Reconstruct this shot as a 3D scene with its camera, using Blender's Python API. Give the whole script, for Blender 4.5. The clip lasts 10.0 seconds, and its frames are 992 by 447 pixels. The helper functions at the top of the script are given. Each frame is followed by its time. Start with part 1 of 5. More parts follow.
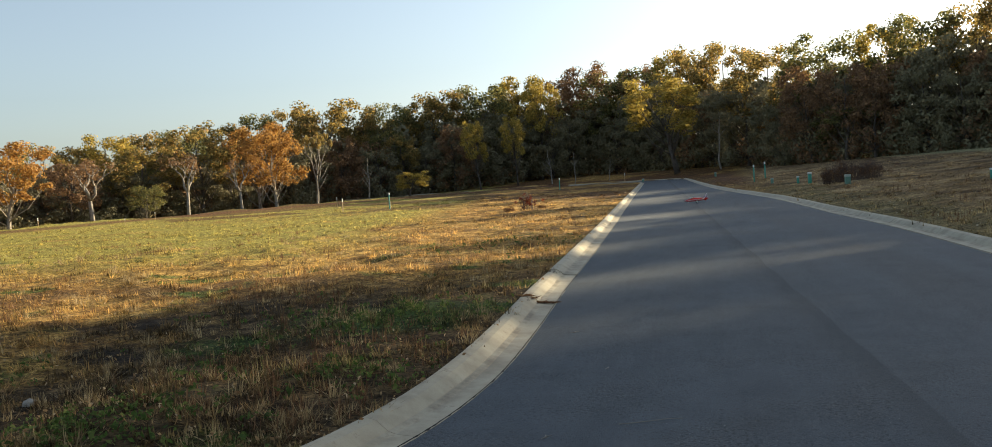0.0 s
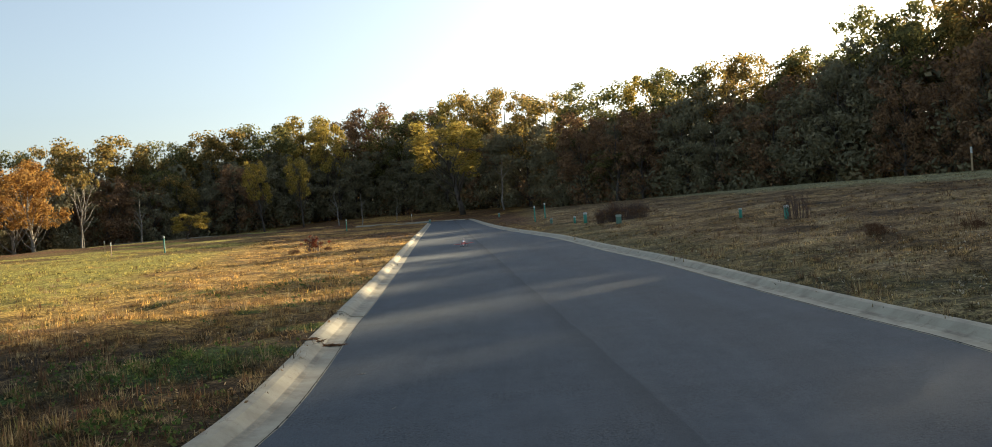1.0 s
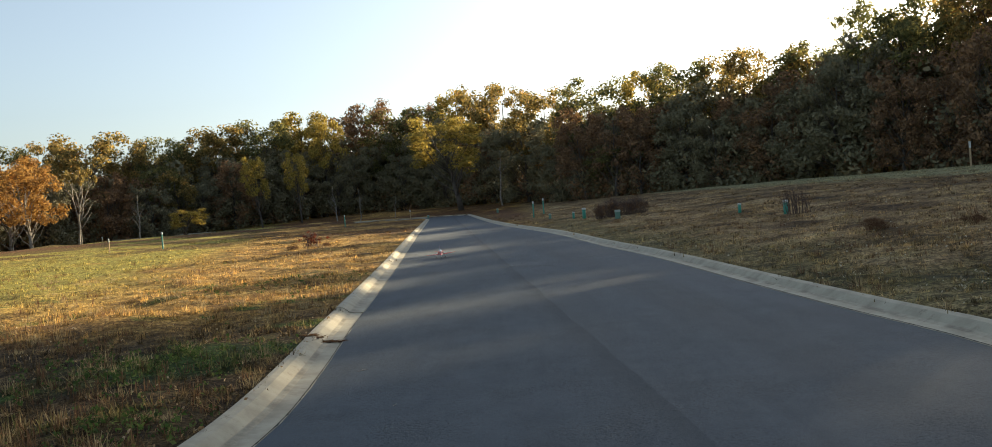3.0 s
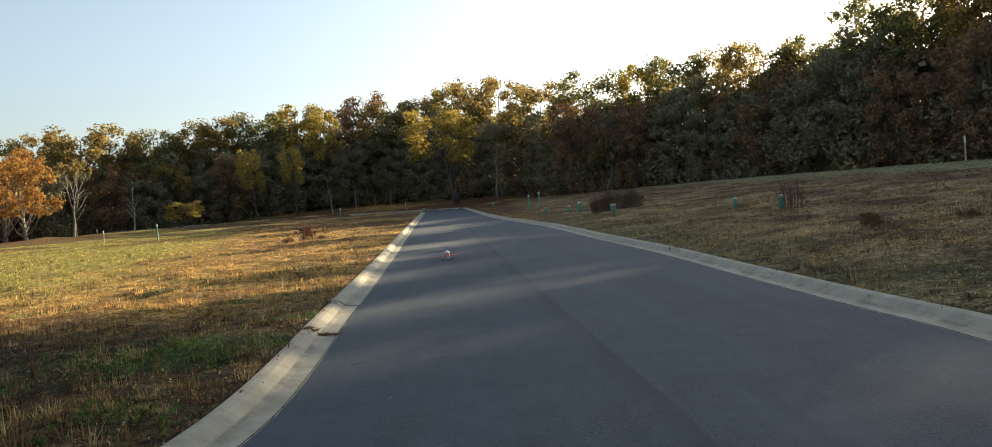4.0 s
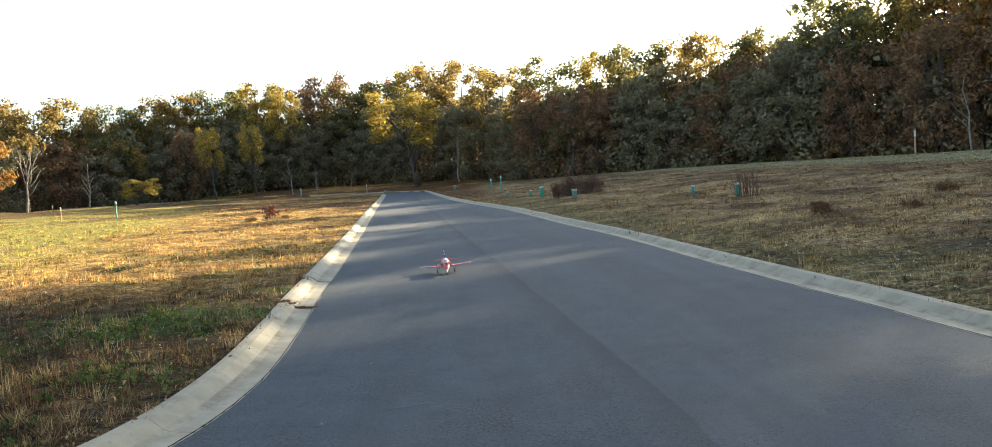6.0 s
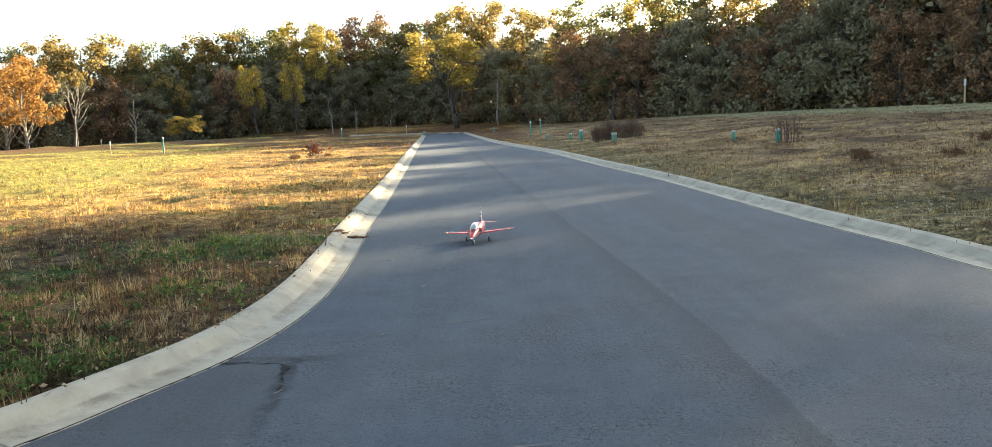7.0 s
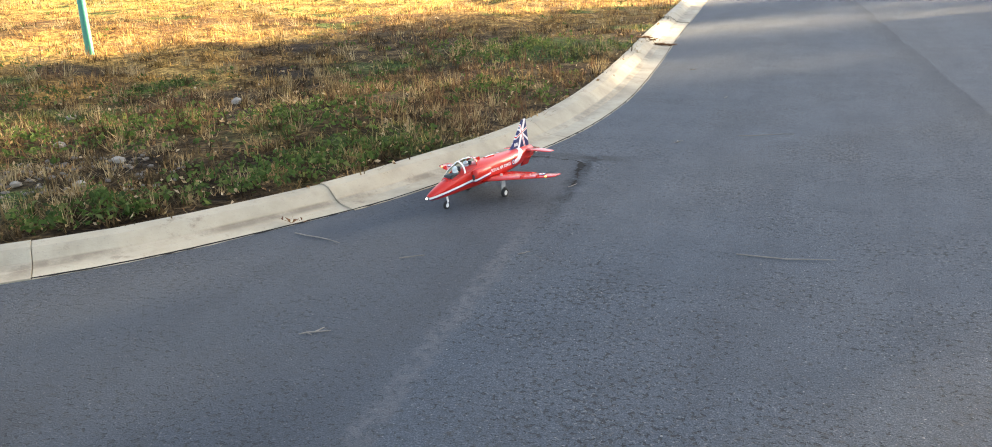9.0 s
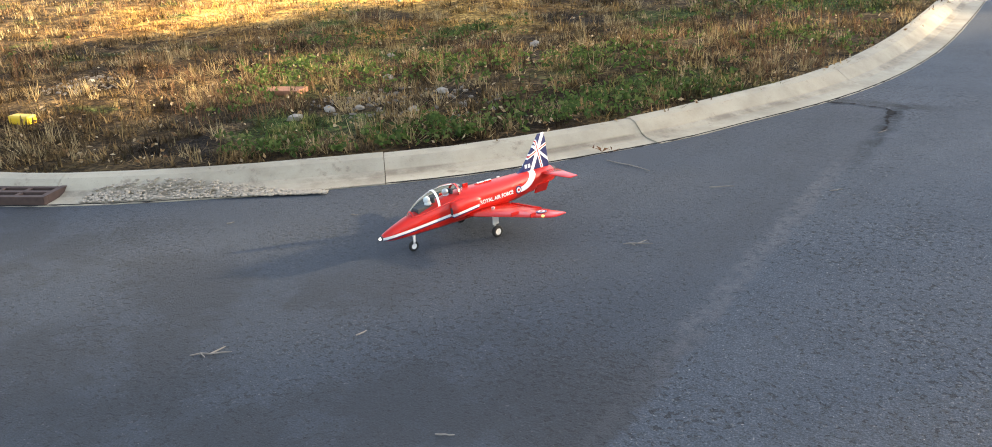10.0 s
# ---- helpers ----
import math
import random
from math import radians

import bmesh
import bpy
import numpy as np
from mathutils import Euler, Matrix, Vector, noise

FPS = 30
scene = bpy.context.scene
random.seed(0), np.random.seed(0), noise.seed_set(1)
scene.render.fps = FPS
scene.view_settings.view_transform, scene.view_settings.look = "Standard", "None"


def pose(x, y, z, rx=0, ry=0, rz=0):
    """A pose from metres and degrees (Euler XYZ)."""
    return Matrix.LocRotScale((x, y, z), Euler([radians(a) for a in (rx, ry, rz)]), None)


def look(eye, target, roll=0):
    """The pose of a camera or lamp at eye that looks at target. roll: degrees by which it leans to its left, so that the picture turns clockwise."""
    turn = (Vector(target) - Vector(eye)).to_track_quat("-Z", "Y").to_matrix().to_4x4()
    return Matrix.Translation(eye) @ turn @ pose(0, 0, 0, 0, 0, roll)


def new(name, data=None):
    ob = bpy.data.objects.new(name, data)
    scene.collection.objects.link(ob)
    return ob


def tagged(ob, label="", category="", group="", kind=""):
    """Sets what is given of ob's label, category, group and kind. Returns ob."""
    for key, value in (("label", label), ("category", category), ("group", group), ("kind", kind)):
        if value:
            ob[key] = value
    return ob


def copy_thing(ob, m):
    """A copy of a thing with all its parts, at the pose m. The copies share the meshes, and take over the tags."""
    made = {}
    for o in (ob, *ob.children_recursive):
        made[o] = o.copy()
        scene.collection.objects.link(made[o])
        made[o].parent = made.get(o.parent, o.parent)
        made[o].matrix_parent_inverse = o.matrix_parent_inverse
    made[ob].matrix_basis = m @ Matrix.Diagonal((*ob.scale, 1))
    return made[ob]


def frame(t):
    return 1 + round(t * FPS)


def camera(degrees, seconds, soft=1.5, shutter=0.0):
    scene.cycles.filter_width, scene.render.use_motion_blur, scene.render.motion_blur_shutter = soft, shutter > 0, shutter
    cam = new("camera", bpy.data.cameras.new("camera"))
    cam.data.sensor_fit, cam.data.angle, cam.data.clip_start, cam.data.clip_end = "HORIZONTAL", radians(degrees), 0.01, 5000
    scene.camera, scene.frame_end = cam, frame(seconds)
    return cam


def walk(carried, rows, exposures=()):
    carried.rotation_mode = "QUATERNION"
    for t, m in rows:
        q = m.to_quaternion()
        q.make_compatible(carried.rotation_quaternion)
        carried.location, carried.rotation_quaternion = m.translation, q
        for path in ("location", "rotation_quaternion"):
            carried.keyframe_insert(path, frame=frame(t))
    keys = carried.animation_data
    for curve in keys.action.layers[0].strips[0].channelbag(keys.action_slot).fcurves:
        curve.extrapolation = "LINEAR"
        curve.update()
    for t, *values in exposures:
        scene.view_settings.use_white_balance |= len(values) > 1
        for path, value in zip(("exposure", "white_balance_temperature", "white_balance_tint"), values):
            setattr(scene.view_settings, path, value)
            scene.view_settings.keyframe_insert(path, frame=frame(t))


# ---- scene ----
cam = camera(58.6, 10.0, soft=0.9)
PATH = [
    (0, (-0.392, 1.068, 1.609), (-0.903, 2.999, 1.511), -3.9),
    (0.2, (-0.379, 1.095, 1.603), (-0.632, 3.078, 1.526), -4.6),
    (0.3, (-0.377, 1.119, 1.597), (-0.554, 3.11, 1.528), -4.6),
    (0.5, (-0.317, 0.895, 1.612), (-0.415, 2.892, 1.56), -4.4),
    (1, (-0.356, 0.981, 1.611), (-0.39, 2.981, 1.572), -4.1),
    (1.5, (-0.332, 0.929, 1.612), (-0.362, 2.928, 1.574), -4.2),
    (2, (-0.342, 0.948, 1.611), (-0.371, 2.948, 1.566), -4.2),
    (2.5, (-0.378, 1.028, 1.61), (-0.409, 3.027, 1.566), -4.2),
    (4, (-0.383, 1.039, 1.61), (-0.405, 3.038, 1.545), -4.0),
    (4.5, (-0.444, 1.172, 1.607), (-0.413, 3.172, 1.571), -4.3),
    (5, (-0.379, 1.029, 1.61), (-0.305, 3.028, 1.596), -3.2),
    (5.2, (-0.319, 0.9, 1.612), (-0.241, 2.898, 1.608), -3.1),
    (6.5, (-0.633, 0.247, 1.564), (-0.596, 2.238, 1.375), -2.4),
    (7, (-0.633, -0.029, 1.539), (-0.655, 1.957, 1.309), -1.9),
    (7.5, (-0.633, -0.208, 1.557), (-0.7, 1.771, 1.275), -2.9),
    (8, (-0.728, -0.303, 1.559), (-0.881, 1.665, 1.236), -2.9),
    (8.5, (-0.666, -0.277, 1.536), (-1.047, 1.629, 1.066), -1.7),
    (9, (-0.524, -0.197, 1.537), (-1.208, 1.576, 0.913), -2.1),
    (9.5, (-0.632, -0.39, 1.495), (-1.571, 1.243, 0.821), -3.6),
    (10, (-0.655, -0.664, 1.49), (-1.812, 0.815, 0.804), -3.6),
]
EXPOSURES = [(0.0, 1.68, 6080, 6), (5.2, 1.68, 6040, 6), (6.5, 2.92, 5950, 5), (7.5, 2.82, 6080, 6), (8.0, 2.78, 6180, 7), (8.5, 3.42, 6420, 8), (9.0, 3.38, 6600, 12), (10.0, 3.34, 6620, 13)]
walk(cam, [(t, look(*row)) for t, *row in PATH], EXPOSURES)

# ---- light: low evening sun ahead of the camera and to its right, over the trees ----
SUN_AZ, SUN_EL = 38.0, 13.9
world = bpy.data.worlds.new("sky")
scene.world = world
world.use_nodes = True
wn = world.node_tree
sky = wn.nodes.new("ShaderNodeTexSky")
sky.sky_type = "NISHITA"
sky.sun_disc = False
sky.sun_elevation, sky.sun_rotation = radians(SUN_EL), radians(SUN_AZ)
sky.air_density, sky.dust_density, sky.ozone_density = 1.0, 1.8, 1.6
haze = wn.nodes.new("ShaderNodeHueSaturation")
haze.inputs["Saturation"].default_value = 0.62
wn.links.new(sky.outputs[0], haze.inputs["Color"])
wn.links.new(haze.outputs[0], wn.nodes["Background"].inputs[0])
wn.nodes["Background"].inputs[1].default_value = 0.064
sun_data = bpy.data.lights.new("sun", "SUN")
sun_data.energy, sun_data.angle, sun_data.color = 5.0, radians(0.5), (1.0, 0.78, 0.48)
sun_way = Vector((math.sin(radians(SUN_AZ)) * math.cos(radians(SUN_EL)), math.cos(radians(SUN_AZ)) * math.cos(radians(SUN_EL)), math.sin(radians(SUN_EL))))
sun_ob = new("sun", sun_data)
sun_ob.matrix_world = look(sun_way * 100, (0, 0, 0))


# ---- materials ----
def material(name):
    m = bpy.data.materials.new(name)
    m.use_nodes = True
    return m, m.node_tree, m.node_tree.nodes["Principled BSDF"]


def node(nt, kind, **inputs):
    n = nt.nodes.new(kind)
    for key, value in inputs.items():
        n.inputs[key.replace("_", " ")].default_value = value
    return n


def noise_tex(nt, scale, detail=4.0, rough=0.55, coords="Object"):
    tc = nt.nodes.new("ShaderNodeTexCoord")
    n = node(nt, "ShaderNodeTexNoise", Scale=scale, Detail=detail, Roughness=rough)
    nt.links.new(tc.outputs[coords], n.inputs["Vector"])
    return n.outputs["Fac"]


def ramp(nt, fac, stops):
    r = nt.nodes.new("ShaderNodeValToRGB")
    while len(r.color_ramp.elements) < len(stops):
        r.color_ramp.elements.new(0.5)
    for e, (p, c) in zip(r.color_ramp.elements, stops):
        e.position, e.color = p, (*c, 1.0)
    nt.links.new(fac, r.inputs[0])
    return r.outputs[0]


def mix(nt, fac, a, b, kind="MIX"):
    m = nt.nodes.new("ShaderNodeMix")
    m.data_type, m.blend_type = "RGBA", kind
    for socket, value in ((m.inputs[0], fac), (m.inputs[6], a), (m.inputs[7], b)):
        if isinstance(value, (int, float)):
            socket.default_value = value
        elif isinstance(value, tuple):
            socket.default_value = (*value, 1.0)
        else:
            nt.links.new(value, socket)
    return m.outputs[2]


def calc(nt, op, a, b=0.0, c=0.0):
    m = nt.nodes.new("ShaderNodeMath")
    m.operation = op
    for socket, value in zip(m.inputs, (a, b, c)):
        if isinstance(value, (int, float)):
            socket.default_value = value
        else:
            nt.links.new(value, socket)
    return m.outputs[0]


def smooth(nt, x, lo, hi):
    m = nt.nodes.new("ShaderNodeMapRange")
    m.interpolation_type = "SMOOTHSTEP"
    m.inputs["From Min"].default_value, m.inputs["From Max"].default_value = lo, hi
    nt.links.new(x, m.inputs["Value"])
    return m.outputs["Result"]


def position(nt):
    g = nt.nodes.new("ShaderNodeNewGeometry")
    s = nt.nodes.new("ShaderNodeSeparateXYZ")
    nt.links.new(g.outputs["Position"], s.inputs[0])
    return s.outputs[0], s.outputs[1], s.outputs[2]


def bump(nt, bsdf, height, strength, distance):
    b = node(nt, "ShaderNodeBump", Strength=strength, Distance=distance)
    nt.links.new(height, b.inputs["Height"])
    nt.links.new(b.outputs[0], bsdf.inputs["Normal"])


def plain(name, color, rough=0.5, metal=0.0, vary=0.12, scale=30.0, coat=0.0):
    """Paint, plastic or metal with faint uneven tone and gloss."""
    m, nt, b = material(name)
    n = noise_tex(nt, scale)
    nt.links.new(mix(nt, n, tuple(c * (1 - vary) for c in color), tuple(min(1, c * (1 + vary)) for c in color)), b.inputs["Base Color"])
    b.inputs["Roughness"].default_value, b.inputs["Metallic"].default_value = rough, metal
    b.inputs["Coat Weight"].default_value = coat
    return m


def glow(name, color, strength):
    m, nt, b = material(name)
    b.inputs["Base Color"].default_value = (*color, 1)
    b.inputs["Emission Color"].default_value, b.inputs["Emission Strength"].default_value = (*color, 1), strength
    return m


def asphalt_material():
    m, nt, b = material("asphalt")
    x, y, z = position(nt)
    grain = noise_tex(nt, 130, 3, 0.7)
    stone = noise_tex(nt, 28, 5, 0.7)
    blot = noise_tex(nt, 0.7, 8, 0.7)
    base = ramp(nt, grain, [(0.3, (0.030, 0.039, 0.050)), (0.52, (0.058, 0.073, 0.092)), (0.74, (0.130, 0.155, 0.184))])
    base = mix(nt, smooth(nt, stone, 0.50, 0.75), base, (0.045, 0.045, 0.047))
    base = mix(nt, calc(nt, "MULTIPLY", smooth(nt, blot, 0.46, 0.64), 0.18), base, (0.032, 0.040, 0.046))
    cloud = noise_tex(nt, 2.6, 8, 0.75)
    base = mix(nt, 0.22, base, ramp(nt, cloud, [(0.38, (0.50, 0.52, 0.54)), (0.5, (1.0, 1.0, 1.0)), (0.62, (1.38, 1.38, 1.38))]), "MULTIPLY")
    # streaks drawn out along the road by tyres and the paver
    lie = nt.nodes.new("ShaderNodeMapping")
    lie.inputs["Scale"].default_value = (3.2, 0.22, 1.0)
    nt.links.new(nt.nodes.new("ShaderNodeTexCoord").outputs["Object"], lie.inputs["Vector"])
    streak = node(nt, "ShaderNodeTexNoise", Scale=1.0, Detail=5.0, Roughness=0.65)
    nt.links.new(lie.outputs[0], streak.inputs["Vector"])
    base = mix(nt, 0.30, base, ramp(nt, streak.outputs["Fac"], [(0.34, (0.62, 0.62, 0.64)), (0.5, (1.0, 1.0, 1.0)), (0.66, (1.30, 1.30, 1.28))]), "MULTIPLY")
    # open-textured places where the binder has worn away round the stones
    ravel = calc(nt, "MULTIPLY", calc(nt, "SUBTRACT", noise_tex(nt, 1.1, 6, 0.65), 0.5), 0.42)
    pits = smooth(nt, calc(nt, "ADD", noise_tex(nt, 40, 3, 0.62), ravel), 0.575, 0.635)
    base = mix(nt, calc(nt, "MULTIPLY", pits, 0.72), base, (0.014, 0.016, 0.018))
    crumbs = smooth(nt, calc(nt, "ADD", noise_tex(nt, 58, 2, 0.6), ravel), 0.64, 0.69)
    base = mix(nt, calc(nt, "MULTIPLY", crumbs, 0.45), base, (0.19, 0.20, 0.20))
    chips = smooth(nt, noise_tex(nt, 75, 1, 0.5), 0.73, 0.76)
    base = mix(nt, calc(nt, "MULTIPLY", chips, 0.7), base, (0.30, 0.30, 0.29))
    # joint between the two paving passes, wandering down the road
    wander = calc(nt, "MULTIPLY", calc(nt, "SUBTRACT", noise_tex(nt, 0.5, 4), 0.5), 0.18)
    line = calc(nt, "ADD", calc(nt, "ADD", x, wander), calc(nt, "MULTIPLY", calc(nt, "MAXIMUM", calc(nt, "SUBTRACT", y, 6.0), 0.0), 0.076))
    off = calc(nt, "SUBTRACT", line, 0.84)
    seam = calc(nt, "MULTIPLY", smooth(nt, off, -0.34, -0.02), calc(nt, "SUBTRACT", 1.0, smooth(nt, off, -0.01, 0.02)))
    base = mix(nt, calc(nt, "MULTIPLY", seam, 0.46), base, (0.028, 0.032, 0.036))
    lane = smooth(nt, off, -0.005, 0.03)
    base = mix(nt, calc(nt, "MULTIPLY", lane, 0.07), base, (0.120, 0.133, 0.145))
    wheel = calc(nt, "SUBTRACT", 1.0, smooth(nt, calc(nt, "ABSOLUTE", calc(nt, "SUBTRACT", off, 1.7)), 0.1, 0.7))
    base = mix(nt, calc(nt, "MULTIPLY", wheel, 0.22), base, (0.05, 0.05, 0.053))
    # older paving let in at the corner, with a ragged lighter joint along it
    rag = calc(nt, "MULTIPLY", calc(nt, "SUBTRACT", noise_tex(nt, 5.5, 7, 0.75), 0.5), 0.22)
    edge = calc(nt, "ADD", calc(nt, "ADD", calc(nt, "ADD", x, calc(nt, "MULTIPLY", y, 0.075)), 1.665), rag)
    inside = calc(nt, "SUBTRACT", 1.0, smooth(nt, edge, -0.02, 0.015))
    upto = calc(nt, "SUBTRACT", 1.0, smooth(nt, calc(nt, "ADD", y, calc(nt, "MULTIPLY", rag, 0.35)), 5.60, 5.65))
    corner = calc(nt, "MULTIPLY", inside, upto)
    base = mix(nt, calc(nt, "MULTIPLY", corner, 0.42), base, (0.040, 0.044, 0.050))
    coarse = calc(nt, "MULTIPLY", calc(nt, "SUBTRACT", 1.0, inside), calc(nt, "SUBTRACT", 1.0, smooth(nt, y, 1.6, 4.2)))
    stub = smooth(nt, noise_tex(nt, 34, 4, 0.7), 0.50, 0.60)
    base = mix(nt, calc(nt, "MULTIPLY", calc(nt, "MULTIPLY", coarse, stub), 0.40), base, (0.022, 0.024, 0.026))
    joint = calc(nt, "SUBTRACT", 1.0, smooth(nt, calc(nt, "ABSOLUTE", calc(nt, "ADD", edge, 0.05)), 0.015, 0.075))
    joint = calc(nt, "MULTIPLY", joint, calc(nt, "SUBTRACT", 1.0, smooth(nt, y, 3.8, 4.6)))
    base = mix(nt, calc(nt, "MULTIPLY", calc(nt, "MULTIPLY", joint, smooth(nt, noise_tex(nt, 16, 5, 0.75), 0.36, 0.58)), 0.34), base, (0.15, 0.155, 0.165))
    dark_blot = calc(nt, "MULTIPLY", calc(nt, "MULTIPLY", inside, calc(nt, "SUBTRACT", 1.0, smooth(nt, y, 1.3, 2.4))), smooth(nt, noise_tex(nt, 1.3, 7, 0.7), 0.44, 0.56))
    base = mix(nt, calc(nt, "MULTIPLY", dark_blot, 0.60), base, (0.026, 0.028, 0.030))
    rim = calc(nt, "MULTIPLY", smooth(nt, y, 3.7, 5.0), calc(nt, "SUBTRACT", 1.0, smooth(nt, calc(nt, "ADD", y, rag), 5.66, 5.90)))
    smear = smooth(nt, noise_tex(nt, 9, 6, 0.75), 0.32, 0.54)
    tar = calc(nt, "MULTIPLY", calc(nt, "SUBTRACT", 1.0, smooth(nt, calc(nt, "ABSOLUTE", calc(nt, "SUBTRACT", edge, 0.03)), 0.015, 0.085)), rim)
    tar = calc(nt, "MULTIPLY", tar, smear)
    base = mix(nt, calc(nt, "MULTIPLY", tar, 0.55), base, (0.020, 0.021, 0.024))
    lip = calc(nt, "MULTIPLY", calc(nt, "SUBTRACT", 1.0, smooth(nt, calc(nt, "ABSOLUTE", calc(nt, "SUBTRACT", calc(nt, "ADD", y, calc(nt, "MULTIPLY", rag, 0.6)), 5.74)), 0.03, 0.13)), calc(nt, "SUBTRACT", 1.0, smooth(nt, calc(nt, "ADD", x, rag), -2.0, -1.6)))
    base = mix(nt, calc(nt, "MULTIPLY", calc(nt, "MULTIPLY", lip, smear), 0.8), base, (0.026, 0.028, 0.031))
    nt.links.new(base, b.inputs["Base Color"])
    b.inputs["Roughness"].default_value = 0.82
    nt.links.new(calc(nt, "MULTIPLY", calc(nt, "SUBTRACT", 1.0, calc(nt, "MULTIPLY", tar, 0.6)), 0.35), b.inputs["Specular IOR Level"])
    h = calc(nt, "ADD", grain, calc(nt, "MULTIPLY", stone, 0.7))
    bump(nt, b, calc(nt, "SUBTRACT", h, calc(nt, "MULTIPLY", pits, 0.6)), 0.8, 0.008)
    return m


def concrete_material():
    m, nt, b = material("concrete")
    fine = noise_tex(nt, 90, 4, 0.7)
    blot = noise_tex(nt, 2.2, 6, 0.65)
    base = ramp(nt, blot, [(0.3, (0.265, 0.232, 0.165)), (0.5, (0.39, 0.345, 0.25)), (0.7, (0.46, 0.415, 0.312))])
    base = mix(nt, smooth(nt, fine, 0.55, 0.8), base, (0.24, 0.22, 0.19))
    dirt = noise_tex(nt, 5.5, 6, 0.75)
    base = mix(nt, calc(nt, "MULTIPLY", smooth(nt, dirt, 0.58, 0.68), 0.6), base, (0.17, 0.13, 0.09))
    x, y, z = position(nt)
    gutter = calc(nt, "SUBTRACT", 1.0, smooth(nt, calc(nt, "ABSOLUTE", calc(nt, "SUBTRACT", z, 0.019)), 0.004, 0.016))
    base = mix(nt, calc(nt, "MULTIPLY", calc(nt, "MULTIPLY", gutter, smooth(nt, noise_tex(nt, 1.6, 7, 0.75), 0.40, 0.62)), 0.75), base, (0.13, 0.10, 0.065))
    oi = nt.nodes.new("ShaderNodeObjectInfo")
    base = mix(nt, calc(nt, "MULTIPLY", oi.outputs["Random"], 0.25), base, (0.32, 0.30, 0.25))
    nt.links.new(base, b.inputs["Base Color"])
    b.inputs["Roughness"].default_value = 0.85
    bump(nt, b, calc(nt, "ADD", fine, blot), 0.4, 0.006)
    return m


def turf_color(nt):
    """Patchy autumn turf in world space: straw, dead brown weeds, bare soil and green."""
    g = nt.nodes.new("ShaderNodeNewGeometry")

    def n(scale, detail, shift):
        v = nt.nodes.new("ShaderNodeVectorMath")
        v.operation = "ADD"
        v.inputs[1].default_value = (shift, shift * 0.7, 0)
        nt.links.new(g.outputs["Position"], v.inputs[0])
        t = node(nt, "ShaderNodeTexNoise", Scale=scale, Detail=detail, Roughness=0.6)
        nt.links.new(v.outputs[0], t.inputs["Vector"])
        return t.outputs["Fac"]
    x, y, z = position(nt)
    straw = ramp(nt, n(0.9, 6, 0), [(0.34, (0.25, 0.14, 0.045)), (0.5, (0.48, 0.295, 0.085)), (0.64, (0.64, 0.42, 0.135))])
    col = mix(nt, calc(nt, "MULTIPLY", smooth(nt, n(0.35, 6, 31), 0.50, 0.62), 0.6), straw, (0.17, 0.085, 0.034))
    col = mix(nt, calc(nt, "MULTIPLY", smooth(nt, n(0.6, 7, 63), 0.54, 0.62), 0.55), col, (0.055, 0.036, 0.022))
    lawn = calc(nt, "MULTIPLY", smooth(nt, calc(nt, "SUBTRACT", calc(nt, "MULTIPLY", x, -1.0), calc(nt, "MULTIPLY", y, 0.22)), 3.0, 8.0), smooth(nt, y, 14.0, 26.0))
    lawn = calc(nt, "MULTIPLY", lawn, smooth(nt, n(0.22, 4, 11), 0.26, 0.46))
    col = mix(nt, calc(nt, "MULTIPLY", lawn, 0.8), col, (0.36, 0.35, 0.08))
    # weed and soil tone by the kerb, with the near field's shade darkened in
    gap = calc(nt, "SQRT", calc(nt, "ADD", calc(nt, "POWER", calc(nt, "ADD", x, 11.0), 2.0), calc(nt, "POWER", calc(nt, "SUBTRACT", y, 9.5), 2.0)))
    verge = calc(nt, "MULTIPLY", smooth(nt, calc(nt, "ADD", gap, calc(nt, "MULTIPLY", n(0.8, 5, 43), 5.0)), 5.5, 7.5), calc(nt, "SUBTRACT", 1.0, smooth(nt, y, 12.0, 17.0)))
    weedy_shade = ramp(nt, n(1.7, 6, 71), [(0.38, (0.012, 0.010, 0.008)), (0.5, (0.050, 0.037, 0.023)), (0.64, (0.175, 0.125, 0.066))])
    col = mix(nt, calc(nt, "MULTIPLY", verge, 0.90), col, weedy_shade)
    green = smooth(nt, n(0.55, 5, 97), 0.55, 0.66)
    near = calc(nt, "SUBTRACT", 1.0, smooth(nt, y, 18.0, 28.0))
    left = calc(nt, "SUBTRACT", 1.0, smooth(nt, x, 0.0, 3.0))
    amount = calc(nt, "MULTIPLY", calc(nt, "ADD", 0.25, calc(nt, "MULTIPLY", near, 0.65)), calc(nt, "ADD", 0.2, calc(nt, "MULTIPLY", left, 0.8)))
    col = mix(nt, calc(nt, "MULTIPLY", green, amount), col, (0.065, 0.115, 0.025))
    patch = calc(nt, "SQRT", calc(nt, "ADD", calc(nt, "POWER", calc(nt, "ADD", x, 4.2), 2.0), calc(nt, "POWER", calc(nt, "MULTIPLY", calc(nt, "SUBTRACT", y, 10.7), 0.8), 2.0)))
    patch = calc(nt, "SUBTRACT", 1.0, smooth(nt, calc(nt, "ADD", patch, calc(nt, "MULTIPLY", n(1.6, 5, 52), 2.0)), 1.5, 2.4))
    col = mix(nt, calc(nt, "MULTIPLY", patch, 0.8), col, (0.06, 0.12, 0.028))
